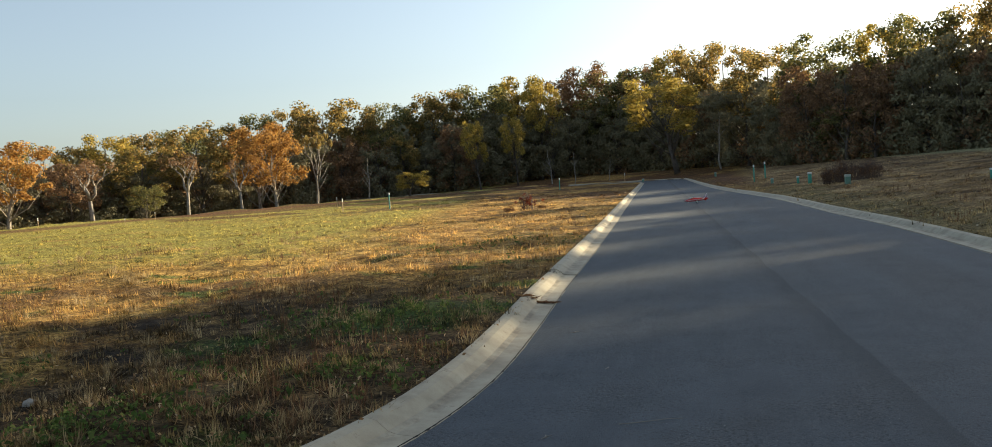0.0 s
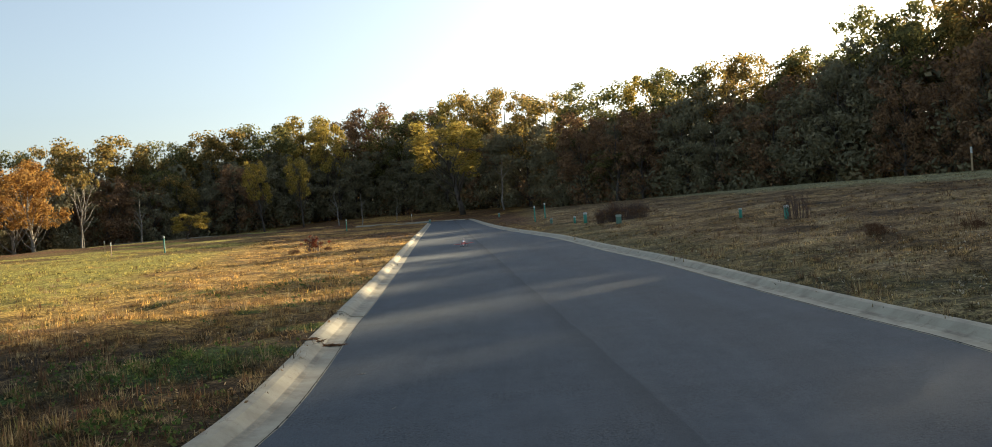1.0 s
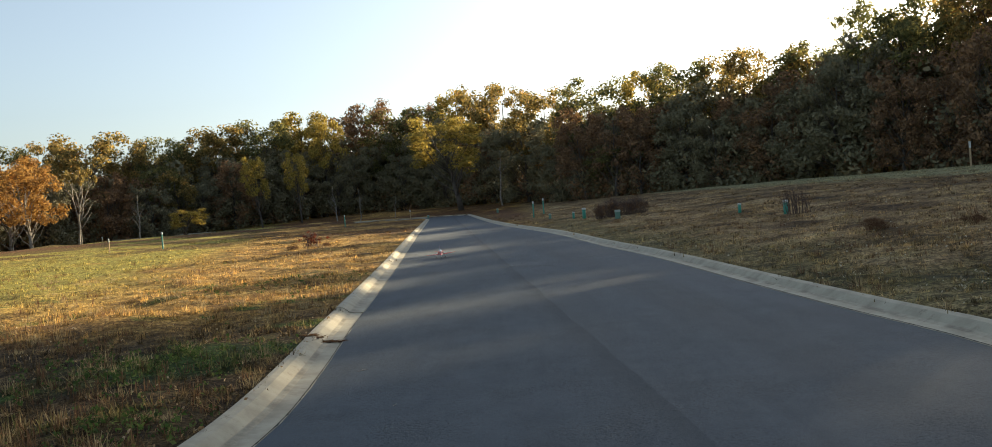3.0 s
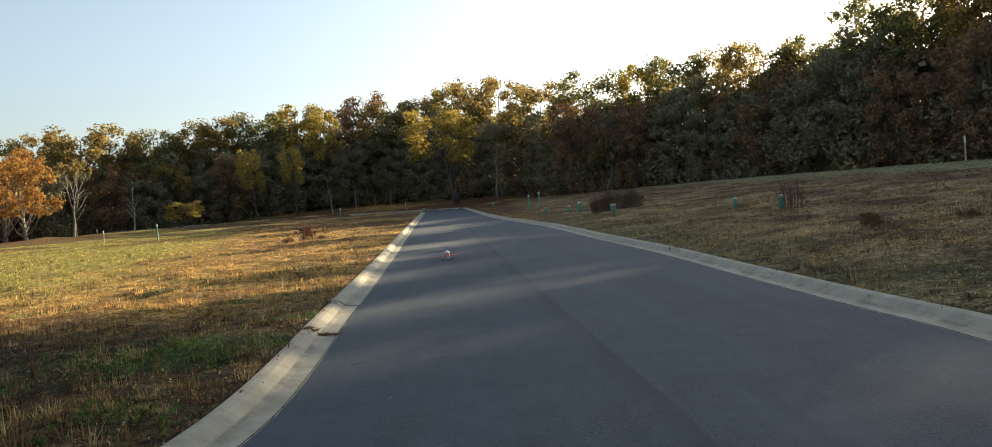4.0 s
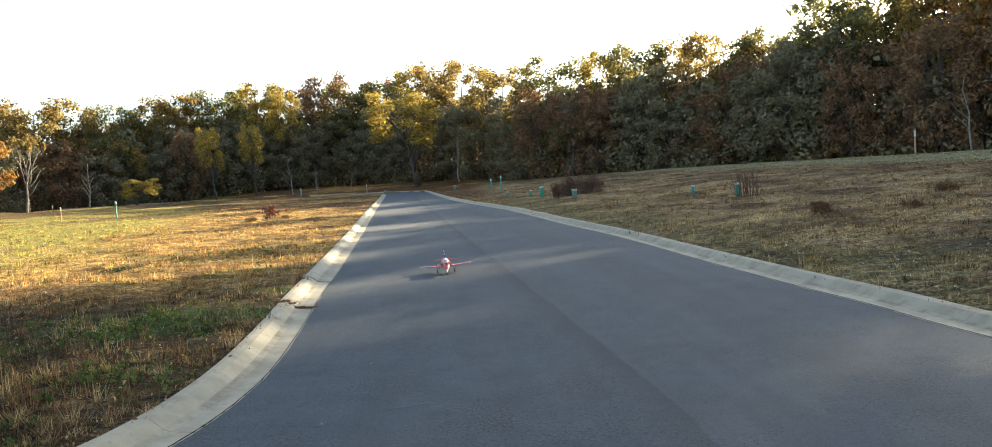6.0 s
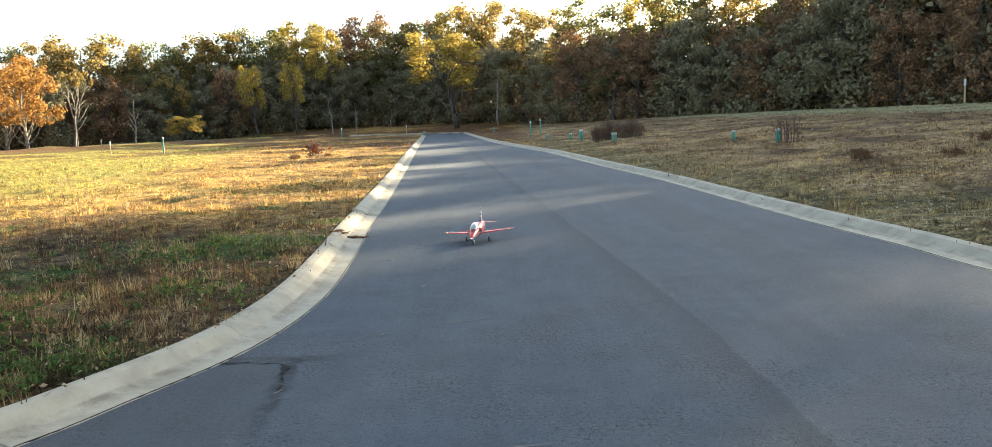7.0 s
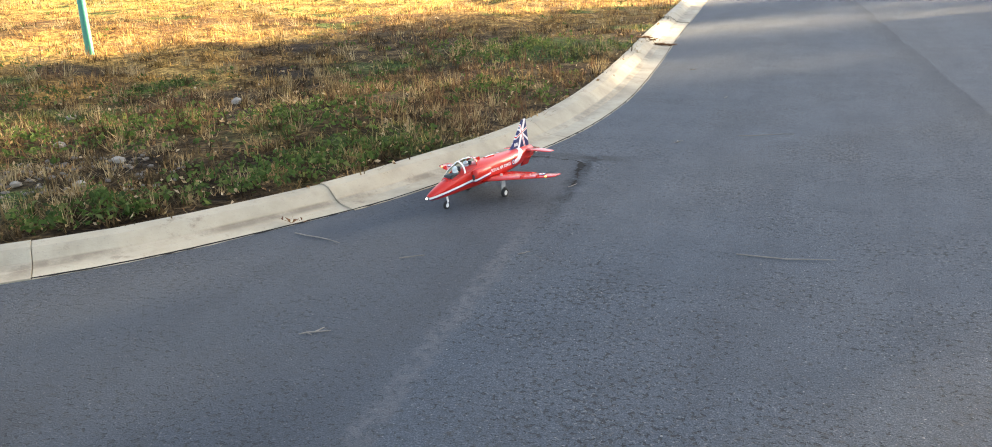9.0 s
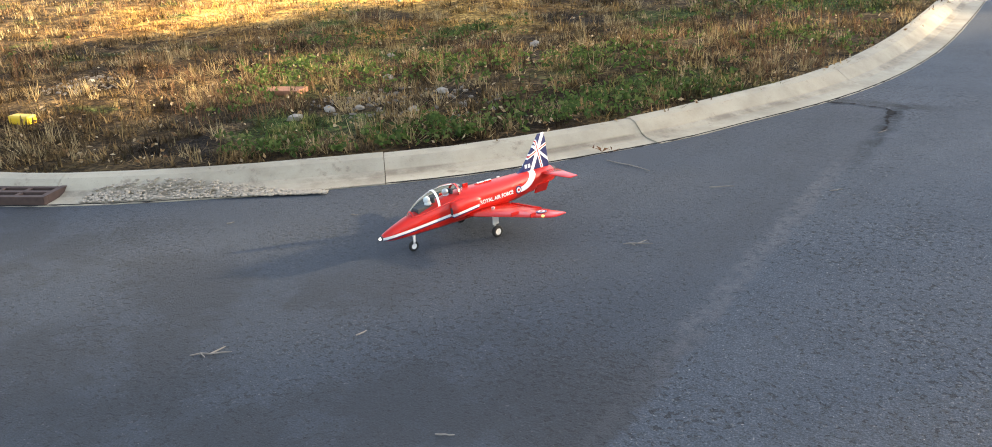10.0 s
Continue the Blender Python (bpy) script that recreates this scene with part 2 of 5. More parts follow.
    for cx, cy, rad in ((-5.8, 2.6, 0.55), (-7.6, 10.6, 1.5), (-9.2, 8.2, 1.1), (-5.0, 4.4, 0.5), (-6.9, 9.0, 0.9), (-8.4, 3.6, 0.5)):
        bare = calc(nt, "SQRT", calc(nt, "ADD", calc(nt, "POWER", calc(nt, "SUBTRACT", x, cx), 2.0), calc(nt, "POWER", calc(nt, "MULTIPLY", calc(nt, "SUBTRACT", y, cy), 1.4), 2.0)))
        bare = calc(nt, "SUBTRACT", 1.0, smooth(nt, calc(nt, "ADD", bare, calc(nt, "MULTIPLY", n(1.9, 5, 12), rad * 1.5)), rad * 1.0, rad * 1.7))
        col = mix(nt, calc(nt, "MULTIPLY", bare, 0.85), col, (0.032, 0.025, 0.020))
    bands = n(0.07, 6, 140)
    # brown bands across the far field, broken up by noise
    far_bands = calc(nt, "MULTIPLY", calc(nt, "MULTIPLY", left, smooth(nt, y, 45.0, 60.0)), smooth(nt, bands, 0.47, 0.53))
    col = mix(nt, calc(nt, "MULTIPLY", far_bands, 0.75), col, (0.11, 0.055, 0.03))
    bank = calc(nt, "MULTIPLY", calc(nt, "MULTIPLY", left, smooth(nt, z, 0.16, 0.26)), calc(nt, "SUBTRACT", 1.0, smooth(nt, z, 0.34, 0.42)))
    col = mix(nt, calc(nt, "MULTIPLY", bank, 0.8), col, (0.17, 0.085, 0.045))
    right = smooth(nt, x, 0.0, 3.0)
    far = calc(nt, "MULTIPLY", right, smooth(nt, calc(nt, "ADD", z, calc(nt, "MULTIPLY", calc(nt, "SUBTRACT", n(0.25, 4, 88), 0.5), 0.5)), 1.22, 1.42))
    low_strip = calc(nt, "MULTIPLY", right, calc(nt, "SUBTRACT", 1.0, smooth(nt, calc(nt, "ADD", z, calc(nt, "MULTIPLY", calc(nt, "SUBTRACT", n(0.7, 5, 58), 0.5), 0.5)), 0.14, 0.34)))
    soil = calc(nt, "MULTIPLY", calc(nt, "MULTIPLY", right, smooth(nt, z, 0.6, 0.9)), calc(nt, "SUBTRACT", 1.0, smooth(nt, z, 1.25, 1.5)))
    soil = calc(nt, "MULTIPLY", soil, smooth(nt, n(0.55, 7, 66), 0.46, 0.54))
    col = mix(nt, calc(nt, "MULTIPLY", right, 0.75), col, ramp(nt, n(0.5, 7, 17), [(0.38, (0.050, 0.038, 0.028)), (0.45, (0.19, 0.13, 0.07)), (0.55, (0.40, 0.285, 0.15)), (0.66, (0.54, 0.43, 0.24))]))
    col = mix(nt, calc(nt, "MULTIPLY", low_strip, 0.65), col, ramp(nt, n(2.2, 6, 83), [(0.38, (0.045, 0.055, 0.022)), (0.5, (0.17, 0.16, 0.06)), (0.62, (0.33, 0.27, 0.12))]))
    col = mix(nt, calc(nt, "MULTIPLY", soil, 0.42), col, (0.045, 0.034, 0.028))
    col = mix(nt, calc(nt, "MULTIPLY", far, 0.75), col, (0.42, 0.42, 0.23))
    return col, n


def turf_material():
    m, nt, b = material("turf")
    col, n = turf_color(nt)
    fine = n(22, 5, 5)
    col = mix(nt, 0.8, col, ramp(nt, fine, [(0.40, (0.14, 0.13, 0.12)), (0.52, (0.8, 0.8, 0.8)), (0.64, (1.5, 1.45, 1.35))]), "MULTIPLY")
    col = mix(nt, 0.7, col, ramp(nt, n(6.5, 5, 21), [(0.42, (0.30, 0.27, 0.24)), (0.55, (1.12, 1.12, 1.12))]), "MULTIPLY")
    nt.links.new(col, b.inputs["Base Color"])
    b.inputs["Roughness"].default_value = 0.95
    b.inputs["Specular IOR Level"].default_value = 0.1
    bump(nt, b, calc(nt, "ADD", fine, calc(nt, "MULTIPLY", n(5, 5, 8), 1.5)), 1.0, 0.05)
    return m


def blade_material(name, stops, follow, through_light=0.52):
    """Grass and weed blades: turf tone of the place mixed with a tone of each blade, letting light through."""
    m, nt, b = material(name)
    g = nt.nodes.new("ShaderNodeNewGeometry")
    own = ramp(nt, g.outputs["Random Per Island"], stops)
    if follow:
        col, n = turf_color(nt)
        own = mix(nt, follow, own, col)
        # tufts differ from one another more than their blades do
        own = mix(nt, 0.9, own, ramp(nt, n(4.4, 4, 73), [(0.38, (0.13, 0.12, 0.115)), (0.47, (0.48, 0.46, 0.44)), (0.545, (1.40, 1.34, 1.26)), (0.64, (2.3, 2.15, 1.95))]), "MULTIPLY")
    nt.links.new(own, b.inputs["Base Color"])
    b.inputs["Roughness"].default_value = 0.7
    b.inputs["Specular IOR Level"].default_value = 0.2
    tr = nt.nodes.new("ShaderNodeBsdfTranslucent")
    nt.links.new(own, tr.inputs[0])
    ms = nt.nodes.new("ShaderNodeMixShader")
    ms.inputs[0].default_value = through_light
    out = nt.nodes["Material Output"]
    nt.links.new(b.outputs[0], ms.inputs[1])
    nt.links.new(tr.outputs[0], ms.inputs[2])
    nt.links.new(ms.outputs[0], out.inputs[0])
    return m


def bark_material(name, dark, light):
    m, nt, b = material(name)
    n = noise_tex(nt, 3.0, 6, 0.7)
    nt.links.new(ramp(nt, n, [(0.3, dark), (0.7, light)]), b.inputs["Base Color"])
    b.inputs["Roughness"].default_value = 0.9
    bump(nt, b, noise_tex(nt, 14, 5, 0.7), 0.8, 0.04)
    return m


ASPHALT, CONCRETE, TURF = asphalt_material(), concrete_material(), turf_material()
GRASS = blade_material("grass_blades", [(0.0, (0.06, 0.04, 0.022)), (0.4, (0.20, 0.135, 0.065)), (0.75, (0.46, 0.32, 0.14)), (0.92, (0.56, 0.45, 0.24)), (1.0, (0.14, 0.18, 0.05))], 0.72)
STRAW = blade_material("straw_blades", [(0.0, (0.15, 0.105, 0.055)), (0.5, (0.34, 0.25, 0.125)), (1.0, (0.56, 0.44, 0.23))], 0.0, 0.45)
WEED = blade_material("weed_leaves", [(0.0, (0.04, 0.062, 0.018)), (0.6, (0.080, 0.135, 0.030)), (1.0, (0.17, 0.19, 0.06))], 0.0)
BROWN_WEED = blade_material("dead_weed", [(0.0, (0.09, 0.045, 0.025)), (0.6, (0.17, 0.09, 0.045)), (1.0, (0.26, 0.17, 0.09))], 0.0)
LEAF_OLIVE = blade_material("leaf_olive", [(0.0, (0.12, 0.105, 0.042)), (0.5, (0.26, 0.20, 0.065)), (0.85, (0.41, 0.29, 0.085)), (1.0, (0.50, 0.28, 0.085))], 0.0, 0.48)
LEAF_GREEN = blade_material("leaf_green", [(0.0, (0.085, 0.092, 0.040)), (0.6, (0.18, 0.175, 0.062)), (1.0, (0.33, 0.28, 0.09))], 0.0, 0.45)
LEAF_YELLOW = blade_material("leaf_yellow", [(0.0, (0.20, 0.17, 0.044)), (0.5, (0.41, 0.315, 0.068)), (1.0, (0.57, 0.41, 0.10))], 0.0, 0.46)
LEAF_ORANGE = blade_material("leaf_orange", [(0.0, (0.20, 0.10, 0.032)), (0.5, (0.38, 0.205, 0.058)), (1.0, (0.52, 0.31, 0.085))], 0.0, 0.45)
LEAF_RUST = blade_material("leaf_rust", [(0.0, (0.14, 0.09, 0.055)), (0.5, (0.235, 0.145, 0.078)), (1.0, (0.34, 0.20, 0.095))], 0.0, 0.3)
BARK = bark_material("bark", (0.05, 0.042, 0.034), (0.13, 0.11, 0.09))
PALE_BARK = bark_material("pale_bark", (0.14, 0.12, 0.10), (0.36, 0.325, 0.275))
LEAVES_DARK = blade_material("leaf_understory", [(0.0, (0.155, 0.145, 0.088)), (0.6, (0.205, 0.188, 0.105)), (1.0, (0.27, 0.22, 0.12))], 0.0, 0.2)


# ---- mesh helpers ----
def part(name, bm, mat, parent=None, label="", smooth_faces=False):
    me = bpy.data.meshes.new(name)
    bm.normal_update()
    bm.to_mesh(me)
    bm.free()
    if smooth_faces:
        me.polygons.foreach_set("use_smooth", [True] * len(me.polygons))
    me.materials.append(mat)
    ob = new(name, me)
    ob.parent = parent
    return tagged(ob, label)


def thing(name, label, category, group="", kind=""):
    return tagged(new(name), label, category, group, kind)


def raw_mesh(name, verts, faces, mat, smooth_faces=False):
    """Mesh from arrays: verts (n,3), faces (m,k) all of one size."""
    me = bpy.data.meshes.new(name)
    verts, faces = np.asarray(verts, dtype=np.float32), np.asarray(faces, dtype=np.int32)
    k = faces.shape[1]
    me.vertices.add(len(verts))
    me.vertices.foreach_set("co", verts.ravel())
    me.loops.add(faces.size)
    me.loops.foreach_set("vertex_index", faces.ravel())
    me.polygons.add(len(faces))
    me.polygons.foreach_set("loop_start", np.arange(len(faces), dtype=np.int32) * k)
    me.polygons.foreach_set("use_smooth", np.full(len(faces), smooth_faces))
    me.update(calc_edges=True)
    me.materials.append(mat)
    return me


def add_box(bm, x0, x1, y0, y1, z0, z1, bevel=0.0, m=None):
    r = bmesh.ops.create_cube(bm, size=1.0)
    bmesh.ops.scale(bm, vec=(x1 - x0, y1 - y0, z1 - z0), verts=r["verts"])
    bmesh.ops.translate(bm, vec=((x0 + x1) / 2, (y0 + y1) / 2, (z0 + z1) / 2), verts=r["verts"])
    vs = r["verts"]
    if bevel:
        edges = list({e for v in vs for e in v.link_edges})
        out = bmesh.ops.bevel(bm, geom=edges, offset=bevel, segments=2, affect="EDGES", profile=0.7)
        vs = list({v for f in out["faces"] for v in f.verts} | {v for v in vs if v.is_valid})
    if m is not None:
        bmesh.ops.transform(bm, matrix=m, verts=vs)
    return bm


def tube(bm, points, radii, sides=7, cap=True):
    """A tapered tube through points."""
    rings = []
    for i, p in enumerate(points):
        p = Vector(p)
        d = (Vector(points[min(i + 1, len(points) - 1)]) - Vector(points[max(i - 1, 0)])).normalized()
        a = d.orthogonal().normalized() if i == 0 else (axis - d * axis.dot(d)).normalized()
        axis = a
        b = d.cross(a)
        rings.append([bm.verts.new(p + (a * math.cos(t) + b * math.sin(t)) * radii[i]) for t in [2 * math.pi * k / sides for k in range(sides)]])
    for r0, r1 in zip(rings, rings[1:]):
        for k in range(sides):
            bm.faces.new((r0[k], r0[(k + 1) % sides], r1[(k + 1) % sides], r1[k]))
    if cap:
        bm.faces.new(rings[0][::-1])
        bm.faces.new(rings[-1])
    return bm


def spline(points, step):
    """Points at even steps along a smooth curve through the given points."""
    p = np.array(points, float)
    p = np.vstack([2 * p[0] - p[1], p, 2 * p[-1] - p[-2]])
    out = []
    for i in range(1, len(p) - 2):
        for t in np.linspace(0, 1, 24, endpoint=False):
            a, b, c, d = p[i - 1:i + 3]
            out.append(0.5 * (2 * b + (c - a) * t + (2 * a - 5 * b + 4 * c - d) * t * t + (3 * b - a - 3 * c + d) * t ** 3))
    out = np.array(out + [p[-2]])
    s = np.concatenate([[0], np.cumsum(np.linalg.norm(np.diff(out, axis=0), axis=1))])
    at = np.arange(0, s[-1], step)
    return np.stack([np.interp(at, s, out[:, 0]), np.interp(at, s, out[:, 1])], 1)


# ---- the road's two edges, in plan ----
LEFT_EDGE = spline([(-60, -7), (-30, -2.6), (-14, 0.0), (-9, 0.75), (-7, 1.12), (-6.1, 1.35), (-5.5, 1.66), (-4.9, 2.08), (-4.4, 2.52), (-3.76, 3.18), (-3.1, 4.24), (-2.82, 4.95), (-2.55, 5.7), (-2.39, 6.43), (-2.31, 7.3), (-2.31, 8.4), (-2.45, 10.5), (-2.66, 13.0), (-3.08, 18.8), (-3.78, 28), (-4.65, 38.8), (-6.26, 59), (-8.86, 92.6), (-10.7, 114), (-12.6, 119), (-17, 122.5), (-26, 125), (-60, 130)], 0.25)
RIGHT_EDGE = spline([(60, -3), (30, -1), (14, 0.5), (8.5, 1.3), (5.9, 2.7), (4.7, 4.4), (4.1, 6.4), (3.86, 8.4), (3.8, 9.9), (3.63, 11.8), (3.4, 15.5), (3.06, 21.8), (2.4, 29.1), (1.62, 39.5), (0.72, 47), (-1.08, 62), (-3.11, 85.2), (-5.98, 122), (-7.2, 127), (-10.5, 131), (-17, 134), (-30, 137), (-60, 141)], 0.25)
EYE = np.array((-0.4, 1.0))


def edge_distance(px, py, line):
    """Distance of points from a plan line, and whether they lie to the left of its run."""
    best = np.full(px.shape, 1e9)
    side = np.zeros(px.shape)
    for a, b in zip(line[::4], np.vstack([line[4::4], line[-1:]])):
        d = b - a
        n = d @ d
        if n < 1e-9:
            continue
        t = np.clip(((px - a[0]) * d[0] + (py - a[1]) * d[1]) / n, 0, 1)
        qx, qy = px - a[0] - t * d[0], py - a[1] - t * d[1]
        q = np.hypot(qx, qy)
        near = q < best
        best = np.where(near, q, best)
        side = np.where(near, d[0] * qy - d[1] * qx, side)
    return best, side > 0


def crest(az):
    """How far from the lookout the open ground reaches before it falls away, by bearing in degrees."""
    return np.interp(az, [-180, -80, -44, -30, -17, -9, 0, 5, 9, 17, 29, 45, 80, 180], [70, 74, 82, 100, 116, 138, 138, 112, 104, 94, 80, 72, 66, 66])


def wood_front(az):
    return crest(az) + np.interp(az, [-180, -90, -44, -20, -8, -2, 4, 10, 30, 90, 180], [24, 25, 27, 40, 36, 24, 6, 8, 5, 5, 5])


def ground_height(px, py):
    px, py = np.asarray(px, float), np.asarray(py, float)
    dl, l_out = edge_distance(px, py, LEFT_EDGE)
    dr, r_left = edge_distance(px, py, RIGHT_EDGE)
    r_out = ~r_left
    rough = 0.03 * np.sin(px * 1.3 + 1.7 * np.sin(py * 0.7)) * np.sin(py * 1.1 + px * 0.4) + 0.02 * np.sin(px * 3.1 + py * 2.3)
    rough = rough + 0.05 * np.sin(px * 0.75 - py * 0.55 + 1.4 * np.sin(py * 0.21)) * np.sin(px * 0.31 + py * 0.47)
    step = lambda d: np.clip((d - 0.07) / 0.28, 0, 1) * 0.172 - 0.085
    open_l = step(dl) + rough * np.clip((dl - 0.4) / 1.5, 0, 1)
    u = np.minimum(dr, 41)
    u = np.maximum(u - 0.5, 0)
    open_r = step(dr) + 0.078 * u - 0.00095 * u * u + rough * np.clip((dr - 0.4) / 1.5, 0, 1)
    z = np.where(l_out, open_l, np.where(r_out, open_r, -0.085))
    rel = np.stack([px - EYE[0], py - EYE[1]])
    r, az = np.hypot(*rel), np.degrees(np.arctan2(rel[0], rel[1]))
    over = np.maximum(r - crest(az), 0)
    fall = np.where(l_out, 0.055, np.where(r_out, 0.012, 0.04))
    ridge = np.where(l_out & (az < -5), 0.45 * np.exp(-((r - crest(az) + 9) / 2.2) ** 2), 0)
    # unseen rise added behind the wood to block low sky, higher under shading trees
    side = np.clip((az - 29.5) / 5.0, 0, 1) * np.clip((110 - az) / 30, 0, 1)
    backing_rise = np.clip((r - wood_front(az) - 14 + 11 * side) * (0.3 + 0.75 * side), 0, 7 + 3.5 * side)
    return z - np.minimum(over * fall, 1.9) + backing_rise + ridge


def spread(lo, hi, fine_lo, fine_hi, fine, grow=1.09, most=14.0):
    mid = list(np.arange(fine_lo, fine_hi, fine))
    up, s = [fine_hi], fine
    while up[-1] < hi:
        s = min(s * grow, most)
        up.append(up[-1] + s)
    down, s = [fine_lo], fine
    while down[-1] > lo:
        s = min(s * grow, most)
        down.append(down[-1] - s)
    return np.array(down[:0:-1] + mid + up)


def build_ground():
    gx, gy = spread(-900, 900, -11, 7, 0.14), spread(-300, 1200, -2, 24, 0.16, 1.025)
    X, Y = np.meshgrid(gx, gy)
    Z = ground_height(X.ravel(), Y.ravel())
    V = np.stack([X.ravel(), Y.ravel(), Z], 1)
    w, h = len(gx), len(gy)
    i = (np.arange(h - 1)[:, None] * w + np.arange(w - 1)[None, :]).ravel()
    F = np.stack([i, i + 1, i + w + 1, i + w], 1)
    tagged(new("ground", raw_mesh("ground", V, F, TURF, True)), "patchy autumn turf of straw, weeds and bare soil", "ground", kind="structure")


def build_road():
    bm = bmesh.new()
    ring = [(-60, -60)] + [tuple(p) for p in LEFT_EDGE[::2]] + [tuple(p) for p in RIGHT_EDGE[::-2]] + [(60, -60)]
    bm.faces.new([bm.verts.new((x, y, 0.0)) for x, y in ring])
    bmesh.ops.triangulate(bm, faces=bm.faces[:])
    tagged(part("road", bm, ASPHALT), "grey asphalt road with a paving joint down its middle", "road", kind="structure")


KERB_PROFILE = [(-0.01, -0.08), (-0.01, 0.004), (0.15, 0.012), (0.21, 0.030), (0.26, 0.072), (0.30, 0.102), (0.36, 0.116), (0.405, 0.113), (0.42, 0.098), (0.42, -0.08)]


def build_kerb(name, line, outward, joints, open_joint, label):
    """A rolled concrete kerb, cast in lengths with open joints between them."""
    kerb = thing(name, label, "kerb", kind="structure")
    d = np.gradient(line, axis=0)
    d /= np.linalg.norm(d, axis=1)[:, None]
    nrm = np.stack([-d[:, 1], d[:, 0]], 1) * outward
    s = np.concatenate([[0], np.cumsum(np.linalg.norm(np.diff(line, axis=0), axis=1))])
    rng = np.random.default_rng(7)
    for a, b in zip(joints, joints[1:]):
        gap = 0.0012 + 0.0014 * rng.random() + 0.03 * (abs(a - open_joint) < 0.2)
        at = np.linspace(a + gap, b - gap, max(3, int((b - a) / 0.3)))
        cx, cy = np.interp(at, s, line[:, 0]), np.interp(at, s, line[:, 1])
        nx, ny = np.interp(at, s, nrm[:, 0]), np.interp(at, s, nrm[:, 1])
        tilt = rng.normal(0, 0.004)
        wk, hk = np.interp(cy, [3, 8, 30], [0.86, 1.06, 1.06]), np.interp(cy, [3, 8], [0.84, 1.0])
        bm = bmesh.new()
        rows = []
        for k in range(len(at)):
            wob = rng.normal(0, 0.0025)
            rows.append([bm.verts.new((cx[k] + nx[k] * (o * wk[k] + (wob if j < 2 else 0)), cy[k] + ny[k] * (o * wk[k] + (wob if j < 2 else 0)), z * hk[k] + tilt * (k / len(at)) * (z > 0))) for j, (o, z) in enumerate(KERB_PROFILE)])
        for r0, r1 in zip(rows, rows[1:]):
            for j in range(len(KERB_PROFILE) - 1):
                bm.faces.new((r0[j], r0[j + 1], r1[j + 1], r1[j]))
        bm.faces.new(rows[0][::-1])
        bm.faces.new(rows[-1])
        bmesh.ops.recalc_face_normals(bm, faces=bm.faces[:])
        part("kerb_length", bm, CONCRETE, kerb, smooth_faces=False)
    return kerb


def arc_at(line, x, y):
    s = np.concatenate([[0], np.cumsum(np.linalg.norm(np.diff(line, axis=0), axis=1))])
    return s[np.argmin(np.hypot(line[:, 0] - x, line[:, 1] - y))]


def kerb_joints(line, known, pitch=3.05):
    s = np.linalg.norm(np.diff(line, axis=0), axis=1).sum()
    known = sorted(known)
    first = [k for k in np.arange(known[0], 0, -pitch)][::-1]
    out = first[:-1] + known
    while out[-1] + pitch < s - 1:
        out.append(out[-1] + pitch)
    return [j for j in out if j > 0.5]


build_ground()
build_road()
build_kerb("kerb_left", LEFT_EDGE, 1, kerb_joints(LEFT_EDGE, [arc_at(LEFT_EDGE, -5.6, 1.6), arc_at(LEFT_EDGE, -4.13, 2.8), arc_at(LEFT_EDGE, -3.1, 4.24), arc_at(LEFT_EDGE, -2.42, 6.3), arc_at(LEFT_EDGE, -2.6, 11.95)]), arc_at(LEFT_EDGE, -2.6, 11.95), "pale rolled concrete kerb with dirty open joints")
build_kerb("kerb_right", RIGHT_EDGE, -1, kerb_joints(RIGHT_EDGE, [arc_at(RIGHT_EDGE, 3.83, 8.5), arc_at(RIGHT_EDGE, 3.0, 22.9)]), arc_at(RIGHT_EDGE, 3.0, 22.9), "pale rolled concrete kerb along the hillside")


def build_tar_seam():
    """Ragged black tar round the corner of an old paving cut."""
    rng = np.random.default_rng(17)
    line = spline([(-2.58, 5.69), (-2.4, 5.67), (-2.2, 5.64), (-2.1, 5.58), (-2.06, 5.35), (-2.02, 5.15), (-2.01, 4.95)], 0.012)
    d = np.gradient(line, axis=0)
    d /= np.linalg.norm(d, axis=1)[:, None]
    n = np.stack([-d[:, 1], d[:, 0]], 1)
    k = np.linspace(0, 1, len(line))
    wide = np.interp(k, [0, 0.2, 0.42, 0.55, 0.75, 1], [0.010, 0.018, 0.024, 0.030, 0.018, 0.004])
    drift = np.convolve(rng.normal(0, 0.02, len(line)), np.ones(7) / 7, "same")
    thin = np.clip(np.convolve(rng.normal(0.55, 1.4, len(line)), np.ones(5) / 5, "same"), 0.05, 1.3)
    line, wide = line + n * drift[:, None], wide * thin
    a = line + n * (wide * (0.3 + rng.random(len(line))))[:, None]
    b = line - n * (wide * (0.2 + 1.1 * rng.random(len(line))))[:, None]
    v = np.hstack([np.stack([a, b], 1).reshape(-1, 2), np.full((2 * len(line), 1), 0.004)])
    i = np.arange(len(line) - 1) * 2
    f = np.stack([i, i + 1, i + 3, i + 2], 1)
    tagged(new("tar_seam", raw_mesh("tar_seam", v, f, TAR)), "ragged black tar seam in the asphalt", "tar seam", kind="structure")


